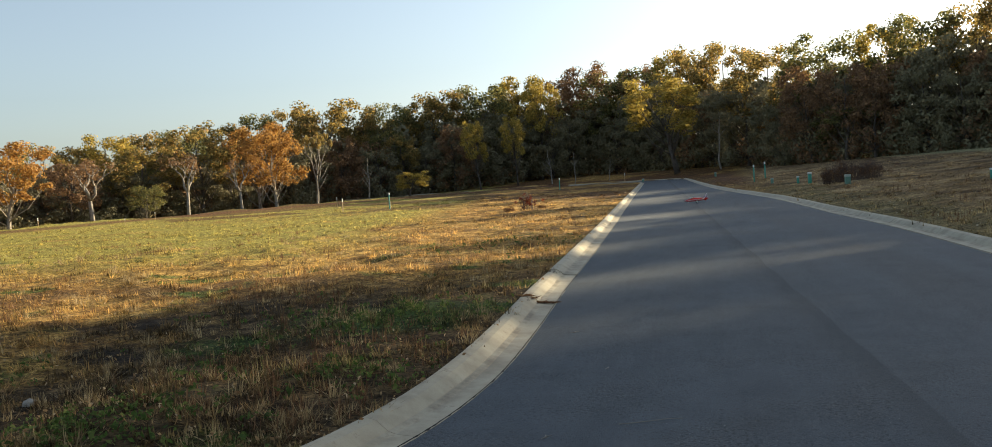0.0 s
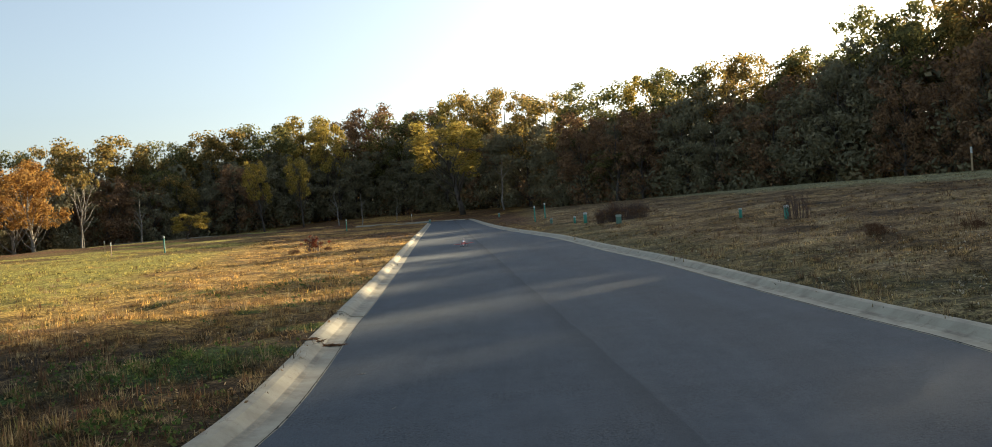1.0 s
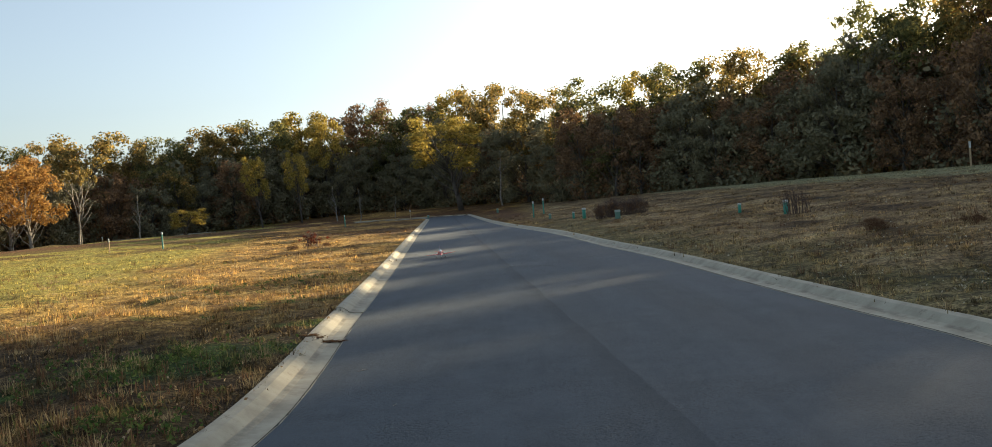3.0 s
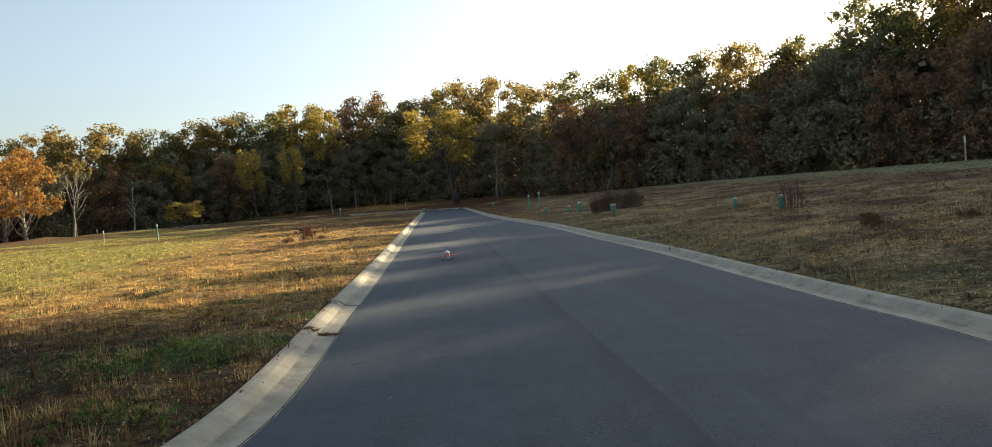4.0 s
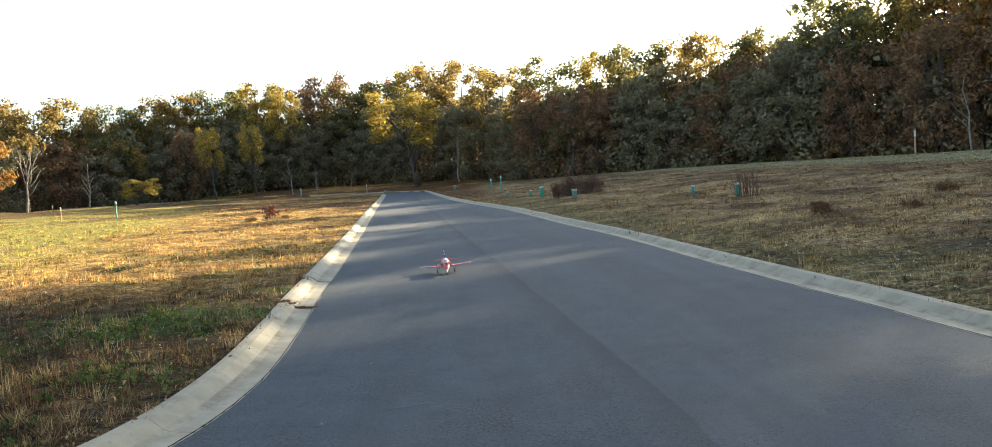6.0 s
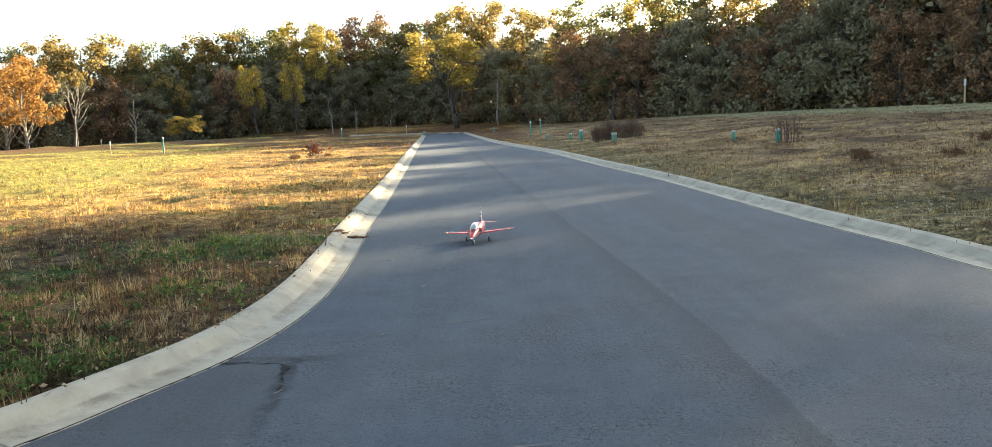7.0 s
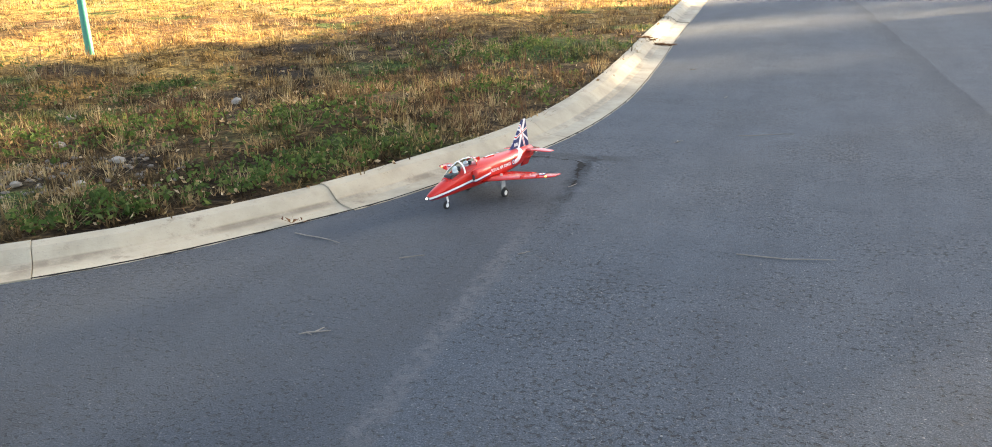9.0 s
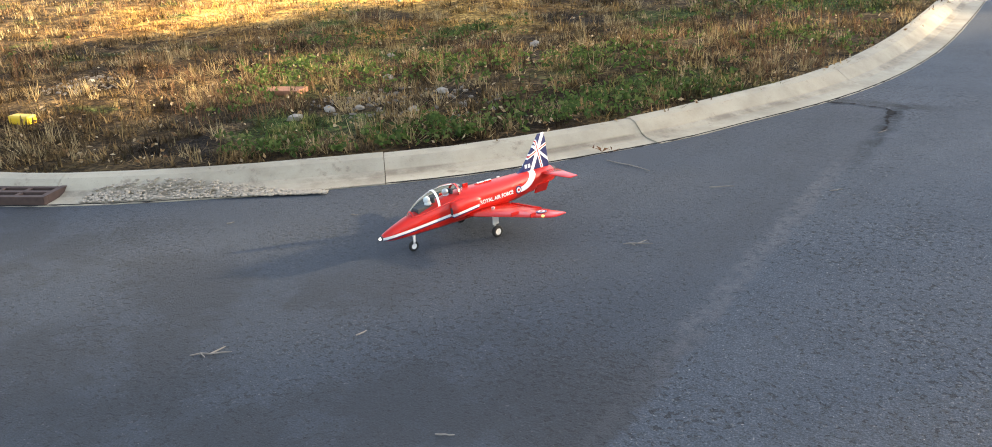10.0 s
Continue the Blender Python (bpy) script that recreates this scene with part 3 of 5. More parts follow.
def build_edge_dirt(line, outward, y0, y1, seed):
    """Dark ragged line of grit where the asphalt meets the kerb."""
    rng = np.random.default_rng(seed)
    line = line[(line[:, 1] > y0) & (line[:, 1] < y1)]
    s = np.concatenate([[0], np.cumsum(np.linalg.norm(np.diff(line, axis=0), axis=1))])
    at = np.arange(0, s[-1], 0.05)
    p = np.stack([np.interp(at, s, line[:, 0]), np.interp(at, s, line[:, 1])], 1)
    d = np.gradient(p, axis=0)
    d /= np.linalg.norm(d, axis=1)[:, None]
    n = np.stack([-d[:, 1], d[:, 0]], 1) * outward
    a = p - n * (0.001 + 0.013 * rng.random(len(p)) ** 4)[:, None]
    b = p + n * (0.001 + 0.004 * rng.random(len(p)))[:, None]
    v = np.vstack([np.hstack([a, np.full((len(p), 1), 0.003)]), np.hstack([b, np.full((len(p), 1), 0.0085)])])
    i = np.arange(len(p) - 1)
    f = np.stack([i, i + 1, i + 1 + len(p), i + len(p)], 1)
    tagged(new("edge_dirt", raw_mesh("edge_dirt", v, f, TAR)), "dark gritty seam between asphalt and kerb", "seam", kind="structure")


TAR = plain("tar", (0.022, 0.021, 0.02), 0.9, vary=0.4)
TAR.node_tree.nodes["Principled BSDF"].inputs["Specular IOR Level"].default_value = 0.1
build_edge_dirt(LEFT_EDGE, 1, 1.2, 60, 71)
build_edge_dirt(RIGHT_EDGE, -1, 5, 60, 72)
build_tar_seam()


# ---- woods ----
def leaf_cloud(rng, centres, radii, count, size, squash=0.75):
    """Small bent leaf sprays scattered in clumps: vertices and quads."""
    centres, radii = np.asarray(centres), np.asarray(radii)
    pick = rng.choice(len(centres), count, p=radii ** 2 / (radii ** 2).sum())
    way = rng.normal(size=(count, 3))
    way /= np.linalg.norm(way, axis=1)[:, None]
    rad = radii[pick] * rng.random(count) ** 0.3
    c = centres[pick] + way * rad[:, None] * np.array([1, 1, squash])
    nrm = way * 1.7 + rng.normal(size=(count, 3)) * 0.55 + np.array([0, 0, 0.3])
    nrm /= np.linalg.norm(nrm, axis=1)[:, None]
    a = np.cross(nrm, rng.normal(size=(count, 3)))
    a /= np.linalg.norm(a, axis=1)[:, None]
    b = np.cross(nrm, a)
    s = size * (0.55 + 0.9 * rng.random(count))[:, None]
    v = np.stack([c - a * s, c + b * s * 0.55 + nrm * s * 0.2, c + a * s, c - b * s * 0.55 + nrm * s * 0.2], 1).reshape(-1, 3)
    f = np.arange(count * 4).reshape(-1, 4)
    return v, f


def make_tree(name, label, seed, height, spread_r, base_frac, leaves, leaf_size, leaf_mat, bark, clumps=26, lean=0.04, tufts=5):
    """A tree: tapered trunk with forking limbs, and a crown of leaf sprays in uneven clumps."""
    rng = np.random.default_rng(seed)
    tree = thing(name, label, "tree", "trees of the wood's edge")
    bm = bmesh.new()
    top = np.array([rng.normal(0, lean) * height, rng.normal(0, lean) * height, height * 0.86])
    k = np.linspace(0, 1, 8)
    sway = rng.normal(0, 0.012 * height, (8, 2)) * np.sin(k * 3.1)[:, None]
    pts = [(top[0] * t + s[0], top[1] * t + s[1], top[2] * t - 0.4 * (t == 0)) for t, s in zip(k, sway)]
    r0 = height * 0.017 + 0.03
    tube(bm, pts, [r0 * (1.25 if t == 0 else 1 - 0.86 * t) for t in k], 8)
    stem = bm.verts[:]
    centres, radii = [], []
    for i in range(clumps):
        f = base_frac + (0.95 - base_frac) * ((i + rng.random()) / clumps)
        t = (f - base_frac) / (1 - base_frac)
        reach = spread_r * math.sqrt(max(0.02, 1 - ((t - 0.42) / 0.64) ** 2)) * (0.42 + 0.42 * rng.random() ** 0.6)
        ang = i * 2.4 + rng.normal(0, 0.5)
        c = np.array([math.cos(ang) * reach, math.sin(ang) * reach, f * height]) + np.array([top[0] * f, top[1] * f, 0])
        start = np.array([np.interp(max(0.12, f - 0.20 - 0.1 * rng.random()), k, [p[j] for p in pts]) for j in range(3)])
        mid = (start + c) / 2 + np.array([0, 0, -0.04 * height * rng.random()]) + rng.normal(0, 0.03 * height, 3) * 0.5
        tube(bm, [start, mid, c], [r0 * 0.34 * (1.05 - t * 0.7), r0 * 0.2 * (1.05 - t * 0.6), r0 * 0.07], 5)
        bm.verts.ensure_lookup_table()
        root = min(stem, key=lambda v: (v.co - Vector(start)).length)
        bm.faces.new((bm.verts[len(bm.verts) - 15], bm.verts[len(bm.verts) - 14], root))
        # each bough carries a dome of leafy tufts
        lobe = spread_r * (0.25 + 0.13 * rng.random())
        for j in range(tufts):
            way = rng.normal(size=3) + np.array([math.cos(ang) * 0.5, math.sin(ang) * 0.5, 0.55])
            way /= np.linalg.norm(way)
            centres.append(c + way * lobe * np.array([1, 1, 0.8]) * (0.30 + 0.55 * rng.random()))
            radii.append(lobe * (0.48 + 0.26 * rng.random()))
    part("trunk", bm, bark, tree, smooth_faces=True)
    if leaves:
        v, f = leaf_cloud(rng, centres, radii, leaves, leaf_size)
        crown = new("crown", raw_mesh("crown", v, f, leaf_mat))
        crown.parent = tree
    return tree


def make_snag(name, label, seed, height, bark):
    """A dead, leafless trunk with a few broken limbs."""
    rng = np.random.default_rng(seed)
    tree = thing(name, label, "dead tree", "bare dead trees")
    bm = bmesh.new()
    k = np.linspace(0, 1, 7)
    off = np.cumsum(rng.normal(0, 0.022 * height, (7, 2)), axis=0) + k[:, None] * rng.normal(0, 0.08 * height, 2)
    pts = [(o[0], o[1], height * t - 0.4 * (t == 0)) for o, t in zip(off, k)]
    r0 = 0.014 * height + 0.03
    tube(bm, pts, [r0 * (1 - 0.8 * t) for t in k], 7)
    part("trunk", bm, bark, tree, smooth_faces=True)
    for i in range(5):
        f = 0.3 + 0.6 * rng.random()
        s = np.array([np.interp(f, k, [p[j] for p in pts]) for j in range(3)])
        ang = rng.random() * 6.28
        e = s + np.array([math.cos(ang), math.sin(ang), 1.1]) * height * (0.1 + 0.16 * rng.random())
        bm = bmesh.new()
        tube(bm, [s, (s + e) / 2 + rng.normal(0, 0.02 * height, 3), e], [r0 * 0.4, r0 * 0.25, r0 * 0.06], 5)
        part("limb", bm, bark, tree, smooth_faces=True)
    return tree


PROTO = {
    "olive": make_tree("oak_tree", "tall oak with olive autumn foliage at the wood's edge", 11, 15, 4.8, 0.42, 5600, 0.185, LEAF_OLIVE, BARK, 26),
    "green": make_tree("maple_tree", "dark green broadleaf tree with a dense crown", 12, 15, 4.9, 0.38, 5600, 0.185, LEAF_GREEN, BARK, 28),
    "yellow": make_tree("poplar_tree", "yellowing broadleaf tree with a clumped crown", 13, 15, 4.4, 0.46, 5200, 0.185, LEAF_YELLOW, BARK, 24),
    "orange": make_tree("hickory_tree", "orange autumn tree with glowing leaves", 14, 13, 4.3, 0.34, 5000, 0.185, LEAF_ORANGE, PALE_BARK, 24),
    "rust": make_tree("beech_tree", "rust-brown thinning autumn tree", 15, 15, 4.6, 0.34, 5000, 0.185, LEAF_RUST, BARK, 26),
    "thicket": make_tree("young_oak", "bushy young oak in the shade, leafy to the ground", 17, 10, 4.2, 0.08, 4600, 0.175, LEAVES_DARK, BARK, 44, tufts=2),
    "russet": make_tree("young_beech", "bushy young beech with dull rust-brown leaves to the ground", 18, 10, 4.2, 0.08, 4600, 0.175, LEAF_RUST, BARK, 44, tufts=2),
}
HEIGHT = {"olive": 15, "green": 15, "yellow": 15, "orange": 13, "rust": 15, "thicket": 10, "russet": 10}


def skyline(az):
    """Height of the wood's top, by bearing in degrees; past 29 unseen, heights set for shade."""
    reach = np.interp(az, [-44, -20, -8, -2, 4], [1.015, 1.135, 1.21, 1.13, 1.0])
    return reach * np.interp(az, [-90, -60, -44, -38, -32, -27, -25, -23.7, -22.7, -21.3, -20.4, -18.9, -16.7, -14.4, -12.9, -11.8, -10.2, -8.8, -6.6, -4.6, -1.3, 0.8, 2.8, 4.4, 6, 7, 8.2, 9.5, 10.7, 12.8, 14.4, 15.7, 17.6, 19.1, 21.3, 23.6, 25.3, 26.8, 28.8, 30.2, 31.0, 32.1, 33, 45, 90],
                     [7.5, 7.8, 8.6, 10.3, 12.4, 14.0, 15.2, 14.9, 16.0, 15.0, 16.2, 15.5, 16.6, 17.5, 17.2, 15.7, 18.8, 19.1, 17.6, 19.8, 21.2, 21.0, 18.9, 15.7, 18.9, 16.8, 18.3, 15.9, 17.9, 18.6, 18.7, 15.7, 17.6, 17.0, 19.5, 20.6, 18.8, 18.9, 19.6, 19.6, 20.8, 22.0, 24.6, 28.0, 30.0])


def plant_woods():
    rng = np.random.default_rng(5)
    used = set()
    for row, (back, low, high, pitch) in enumerate(((0, 0.44, 0.64, 4.6), (4.5, 0.58, 0.78, 5.0), (10.5, 0.95, 1.07, 5.2), (18, 0.62, 0.84, 5.6))):
        az = -72.0
        while az < 72:
            wide = 1.0 if -47 < az < 60 else 1.7
            # hidden back row made taller past bearing 16, added to shade wood and road
            low, high = (0.94, 1.06) if row == 3 and az > 31 else (0.98, 1.08) if row == 3 and az > 23.5 else (0.80, 0.94) if row == 3 and az > 16 else (low, high)
            d = wood_front(az) + back + rng.normal(0, 1.0)
            a = radians(az + rng.normal(0, 0.3))
            x, y = EYE[0] + d * math.sin(a), EYE[1] + d * math.cos(a)
            z = float(ground_height([x], [y])[0])
            h = (skyline(az) - min(z, 2.2 if az < 30 else 9.0)) * rng.uniform(low, high) * 1.0
            names = ("olive", "green", "yellow", "orange", "rust", "thicket", "russet")
            if row < 2:
                p = (0.06, 0.04, 0.02, 0.05, 0.05, 0.62, 0.16) if az < -14 else (0.05, 0.06, 0.0, 0.0, 0.03, 0.70, 0.16) if az < 14 else (0.05, 0.06, 0.0, 0.02, 0.22, 0.20, 0.45)
            else:
                p = (0.46, 0.28, 0.15, 0.03, 0.08, 0, 0) if az < 6 else (0.42, 0.32, 0.18, 0.02, 0.06, 0, 0) if az < 17 else (0.42, 0.32, 0.08, 0.03, 0.15, 0, 0)
            kind = rng.choice(names, p=p)
            s = h / HEIGHT[kind]
            w = wide * np.clip(s, 0.8, 1.3) * (0.85 + 0.35 * rng.random())
            m = pose(x, y, z - 0.05, 0, 0, rng.random() * 360)
            if kind not in used:
                used.add(kind)
                ob = PROTO[kind]
                ob.matrix_basis = m
            else:
                ob = copy_thing(PROTO[kind], m)
            ob.scale = (w, w, s)
            az += math.degrees(pitch * wide / d) * (0.8 + 0.4 * rng.random())


def build_understory():
    """Shrubs and low boughs that close the wood below its crowns."""
    rng = np.random.default_rng(9)
    for name, back, depth, bushes, count, size, top, mat, lab in (
            ("undergrowth", -2.5, 5.0, 420, 36000, 0.24, 0.30, LEAVES_DARK, "olive tangled undergrowth along the wood's edge"),
            ("brushwood", -1.5, 4.0, 260, 18000, 0.20, 0.20, LEAF_RUST, "brown thinning brushwood along the wood's edge"),
            ("far_woods", 5.0, 14.0, 1300, 56000, 0.50, 0.62, LEAVES_DARK, "dense shaded foliage deep in the wood"),
            # mostly hidden filler, added behind the trees so low sun can't pass
            ("backing_woods", 13.0, 16.0, 1000, 46000, 0.60, 0.66, LEAVES_DARK, "dense foliage added behind the wood to block low sun")):
        az = rng.uniform(*((-56, 62) if back > 0 else (-52, 40)), bushes)
        d = wood_front(az) + back + depth * rng.random(bushes)
        a = np.radians(az)
        x, y = EYE[0] + d * np.sin(a), EYE[1] + d * np.cos(a)
        h = skyline(az) * top * rng.random(bushes) ** (1.6 if back < 0 else 0.9)
        c = np.stack([x, y, np.minimum(ground_height(x, y), 2.2) + h], 1)
        v, f = leaf_cloud(rng, c, 0.9 + 1.5 * rng.random(bushes), count, size, 0.85)
        tagged(new(name, raw_mesh(name, v, f, mat)), lab, "undergrowth", kind="stuff")


plant_woods()
build_understory()


def place(ob, x, y, rz=0.0, s=1.0, sink=0.0):
    z = float(ground_height([x], [y])[0]) - sink
    ob.matrix_basis = pose(x, y, z, 0, 0, rz)
    ob.scale = (s, s, s)
    return ob


def at_bearing(az, d):
    return EYE[0] + d * math.sin(radians(az)), EYE[1] + d * math.cos(radians(az))


SNAG = make_snag("dead_tree", "bare pale dead tree leaning before the wood", 21, 7, PALE_BARK)
for i, (az, d, s) in enumerate(((-26.2, 122, 1.2), (-22.6, 124, 0.95), (-10.9, 137, 0.85), (-9.6, 138, 0.7), (-7.4, 138, 0.5), (-0.3, 140, 1.25), (30.6, 80, 0.85))):
    ob = SNAG if i == 0 else copy_thing(SNAG, Matrix())
    place(ob, *at_bearing(az, d), rz=i * 77.0, s=s)


def make_forked(name, label, seed, height, leaves, leaf_mat, fork):
    """A pale bare-limbed tree: a stout trunk that forks again and again, with thin tufts of leaves at the tips."""
    rng = np.random.default_rng(seed)
    tree = thing(name, label, "tree", "pale trees before the wood")
    tips = []

    def grow(bm, p, way, length, r, level):
        bend = rng.normal(0, 0.09 * length, 3) * (level > 0)
        q = p + way * length
        tube(bm, [p, (p + q) / 2 + bend, q], [r, r * 0.84, r * 0.66], 7 if level < 2 else 5)
        if level == 4:
            tips.append(q)
            return
        count = 3 if level == 0 else 2
        turn = rng.random() * 6.28
        for i in range(count):
            a = turn + i * 6.283 / count + rng.normal(0, 0.4)
            out = np.array([math.cos(a), math.sin(a), 0.0])
            w = way + out * rng.uniform(0.42, 0.85) + np.array([0, 0, 0.16])
            grow(bm, q - way * r * 0.4, w / np.linalg.norm(w), length * rng.uniform(0.55, 0.82) * (fork if level == 0 else 1), r * 0.62, level + 1)
    bm = bmesh.new()
    grow(bm, np.array([0, 0, -0.3]), np.array([0.05, 0.03, 1.0]), height * 0.34, height * 0.026, 0)
    part("trunk", bm, PALE_BARK, tree, smooth_faces=True)
    v, f = leaf_cloud(rng, np.array(tips), np.full(len(tips), height * 0.045), leaves, 0.15)
    crown = new("crown", raw_mesh("crown", v, f, leaf_mat))
    crown.parent = tree
    return tree


PROTO["bare"] = make_forked("sycamore_tree", "pale-limbed sycamore, nearly bare, with a few brown leaves", 26, 10, 260, LEAF_RUST, 0.72)
PROTO["sparse"] = make_forked("sycamore_sapling", "slender pale sycamore with thin golden leaves", 28, 10, 1500, LEAF_OLIVE, 0.85)
first = {"bare", "sparse"}
for kind, az, d, s, w in (("bare", -39.2, 103, 1.0, 1.1), ("bare", -33.9, 108, 1.05, 0.85), ("bare", -30.7, 114, 1.0, 0.75), ("orange", -28.6, 119, 0.84, 0.95), ("orange", -29.6, 127, 1.02, 1.1), ("olive", -33.0, 125, 0.86, 1.0), ("orange", -43.6, 100, 0.74, 0.95), ("orange", -46.5, 100, 0.76, 0.95), ("olive", -36.6, 120, 0.68, 0.95), ("rust", -40.5, 112, 0.55, 0.8), ("sparse", -26.0, 124, 1.3, 0.55), ("yellow", -13.2, 150, 0.78, 0.5), ("yellow", -15.6, 148, 0.78, 0.55), ("yellow", -11.6, 168, 1.25, 0.9), ("yellow", -20.4, 124, 0.28, 0.62), ("green", -36.3, 106, 0.30, 0.42), ("yellow", -3.0, 139, 0.98, 1.5), ("rust", 7.0, 112, 0.75, 0.8)):
    ob = place(PROTO[kind] if kind in first else copy_thing(PROTO[kind], Matrix()), *at_bearing(az, d), rz=az * 31.0)
    first.discard(kind)
    ob.scale = (w, w, s)


# ---- things on the verges ----
STAKE_GREEN = plain("marker_green", (0.035, 0.22, 0.15), 0.5, vary=0.25)
PIPE_WHITE = plain("pipe_white", (0.58, 0.60, 0.56), 0.45)
WOOD = plain("stake_wood", (0.42, 0.30, 0.17), 0.8, vary=0.3)
BOX_GREEN = plain("box_green", (0.10, 0.20, 0.15), 0.55, vary=0.2)
BOX_PALE = plain("box_pale", (0.30, 0.36, 0.31), 0.6, vary=0.2)
RUST_IRON = plain("grate_iron", (0.085, 0.055, 0.045), 0.75, metal=0.4, vary=0.4)
STONE = plain("field_stone", (0.30, 0.272, 0.225), 0.9, vary=0.35)
DULL_STONE = plain("dull_stone", (0.17, 0.148, 0.122), 0.9, vary=0.4)
GRAVEL = plain("gravel_chips", (0.34, 0.30, 0.235), 0.9, vary=0.5, scale=55.0)
BRICK = plain("brick_clay", (0.27, 0.125, 0.07), 0.9, vary=0.35)
YELLOW = plain("yellow_plastic", (0.75, 0.50, 0.02), 0.4)
TWIG = plain("pale_twig", (0.25, 0.225, 0.19), 0.85, vary=0.3)
HOLE_SHADE = plain("drain_shade", (0.012, 0.011, 0.01), 0.9)
SHRUB_STEM = plain("rust_shrub_stem", (0.075, 0.045, 0.034), 0.8, vary=0.3)


def marker_post(height=1.15):
    """A green plastic utility marker: a tube on a driven base, with a pale cap."""
    ob = thing("marker_post", "green plastic utility marker post with a pale cap", "marker post", "utility markers")
    bm = bmesh.new()
    tube(bm, [(0, 0, -0.25), (0, 0, 0.06), (0, 0, height * 0.86)], [0.052, 0.05, 0.047], 12)
    part("tube", bm, STAKE_GREEN, ob, smooth_faces=True)
    bm = bmesh.new()
    tube(bm, [(0, 0, height * 0.86), (0, 0, height * 0.87), (0, 0, height * 0.97), (0, 0, height)], [0.05, 0.056, 0.056, 0.03], 12)
    part("cap", bm, PIPE_WHITE, ob, "pale cap", True)
    return ob


def pipe_stub(height=0.5):
    ob = thing("service_pipe", "short green service pipe with a white cap", "pipe", "utility pipes")
    bm = bmesh.new()
    tube(bm, [(0, 0, -0.2), (0, 0, height * 0.82)], [0.085, 0.085], 14)
    part("pipe", bm, STAKE_GREEN, ob, smooth_faces=True)
    bm = bmesh.new()
    tube(bm, [(0, 0, height * 0.82), (0, 0, height * 0.97), (0, 0, height)], [0.095, 0.095, 0.06], 14)
    part("cap", bm, PIPE_WHITE, ob, "white plastic cap", True)
    return ob


def pedestal():
    ob = thing("utility_pedestal", "grey-green telephone pedestal box on the verge", "utility box", "utility pedestals")
    bm = bmesh.new()
    add_box(bm, -0.13, 0.13, -0.12, 0.12, -0.2, 0.42, 0.015)
    part("body", bm, BOX_GREEN, ob)
    bm = bmesh.new()
    add_box(bm, -0.145, 0.145, -0.135, 0.135, 0.42, 0.55, 0.03)
    part("lid", bm, BOX_PALE, ob, "weathered pale lid")
    return ob


def wood_stake(height=1.0):
    ob = thing("survey_stake", "weathered wooden survey stake with a pale top", "survey stake", "survey stakes")
    bm = bmesh.new()
    add_box(bm, -0.03, 0.03, -0.02, 0.02, -0.2, height * 0.75, 0.004)
    part("stake", bm, WOOD, ob)
    bm = bmesh.new()
    add_box(bm, -0.034, 0.034, -0.024, 0.024, height * 0.75, height, 0.004)
    part("flagging", bm, PIPE_WHITE, ob, "pale flagging round the top")
    return ob


MARKER, PIPE, PEDESTAL, STAKE = marker_post(), pipe_stub(), pedestal(), wood_stake()


def scatter(ob, spots):
    for i, (x, y, rz, s) in enumerate(spots):
        place(ob if i == 0 else copy_thing(ob, Matrix()), x, y, rz, s)


scatter(MARKER, [(1.36, 63.6, 0, 1.0), (2.33, 69.8, 40, 1.05), (-18.2, 96.7, 10, 1.1), (-23.0, 58.2, 20, 1.0), (-10.15, 9.4, 0, 1.1)])
scatter(PIPE, [(8.39, 34.8, 0, 0.72), (8.83, 30.6, 30, 0.95), (3.38, 52.8, 0, 0.8), (3.75, 49.8, 50, 1.15)])
scatter(PEDESTAL, [(4.85, 43.8, 15, 0.8), (2.12, 55.2, -10, 0.55), (-11.2, 119.5, 0, 1.0), (-1.69, 105.2, 0, 0.9)])
scatter(STAKE, [(-26.6, 58.4, 0, 0.95), (-34.2, 73.9, 30, 1.0), (-13.6, 119.5, 0, 1.3), (-56, 62.5, 0, 0.9), (-44.9, 59, 10, 0.5), (-48, 67, 10, 0.6), (34.5, 68, 0, 1.9)])


def bare_shrub(name, label, seed, height, width, stems, twig_mat, leaf_mat=None, leaves=0):
    """A twiggy shrub of many thin forking stems."""
    rng = np.random.default_rng(seed)
    ob = thing(name, label, "shrub", "shrubs of the verge")
    bm = bmesh.new()
    for i in range(stems):
        a = rng.random() * 6.28
        r = width * 0.5 * rng.random() ** 0.5
        base = Vector((math.cos(a) * r * 0.8, math.sin(a) * r * 0.8, -0.05))
        tip = Vector((math.cos(a) * r, math.sin(a) * r, height * (0.35 + 0.65 * math.sqrt(max(0.0, 1 - (2 * r / width) ** 2))) * (0.75 + 0.3 * rng.random())))
        mid = (base + tip) / 2 + Vector(rng.normal(0, 0.05 * width, 3))
        tube(bm, [base, mid, tip], [0.009, 0.007, 0.003], 4, False)
        for j in range(3):
            f = tip + Vector(rng.normal(0, 0.13 * width, 3)) * 0.8
            tube(bm, [mid.lerp(tip, 0.3 + 0.3 * j), f], [0.006, 0.002], 3, False)
    part("twig_tangle", bm, twig_mat, ob)
    if leaves:
        c = rng.normal(0, 1, (30, 3)) * np.array([width * 0.28, width * 0.28, height * 0.16]) + np.array([0, 0, height * 0.5])
        v, f = leaf_cloud(rng, c, np.full(30, width * 0.13), leaves, 0.03)
        leaf = new("foliage", raw_mesh("foliage", v, f, leaf_mat))
        leaf.parent = ob
    return ob


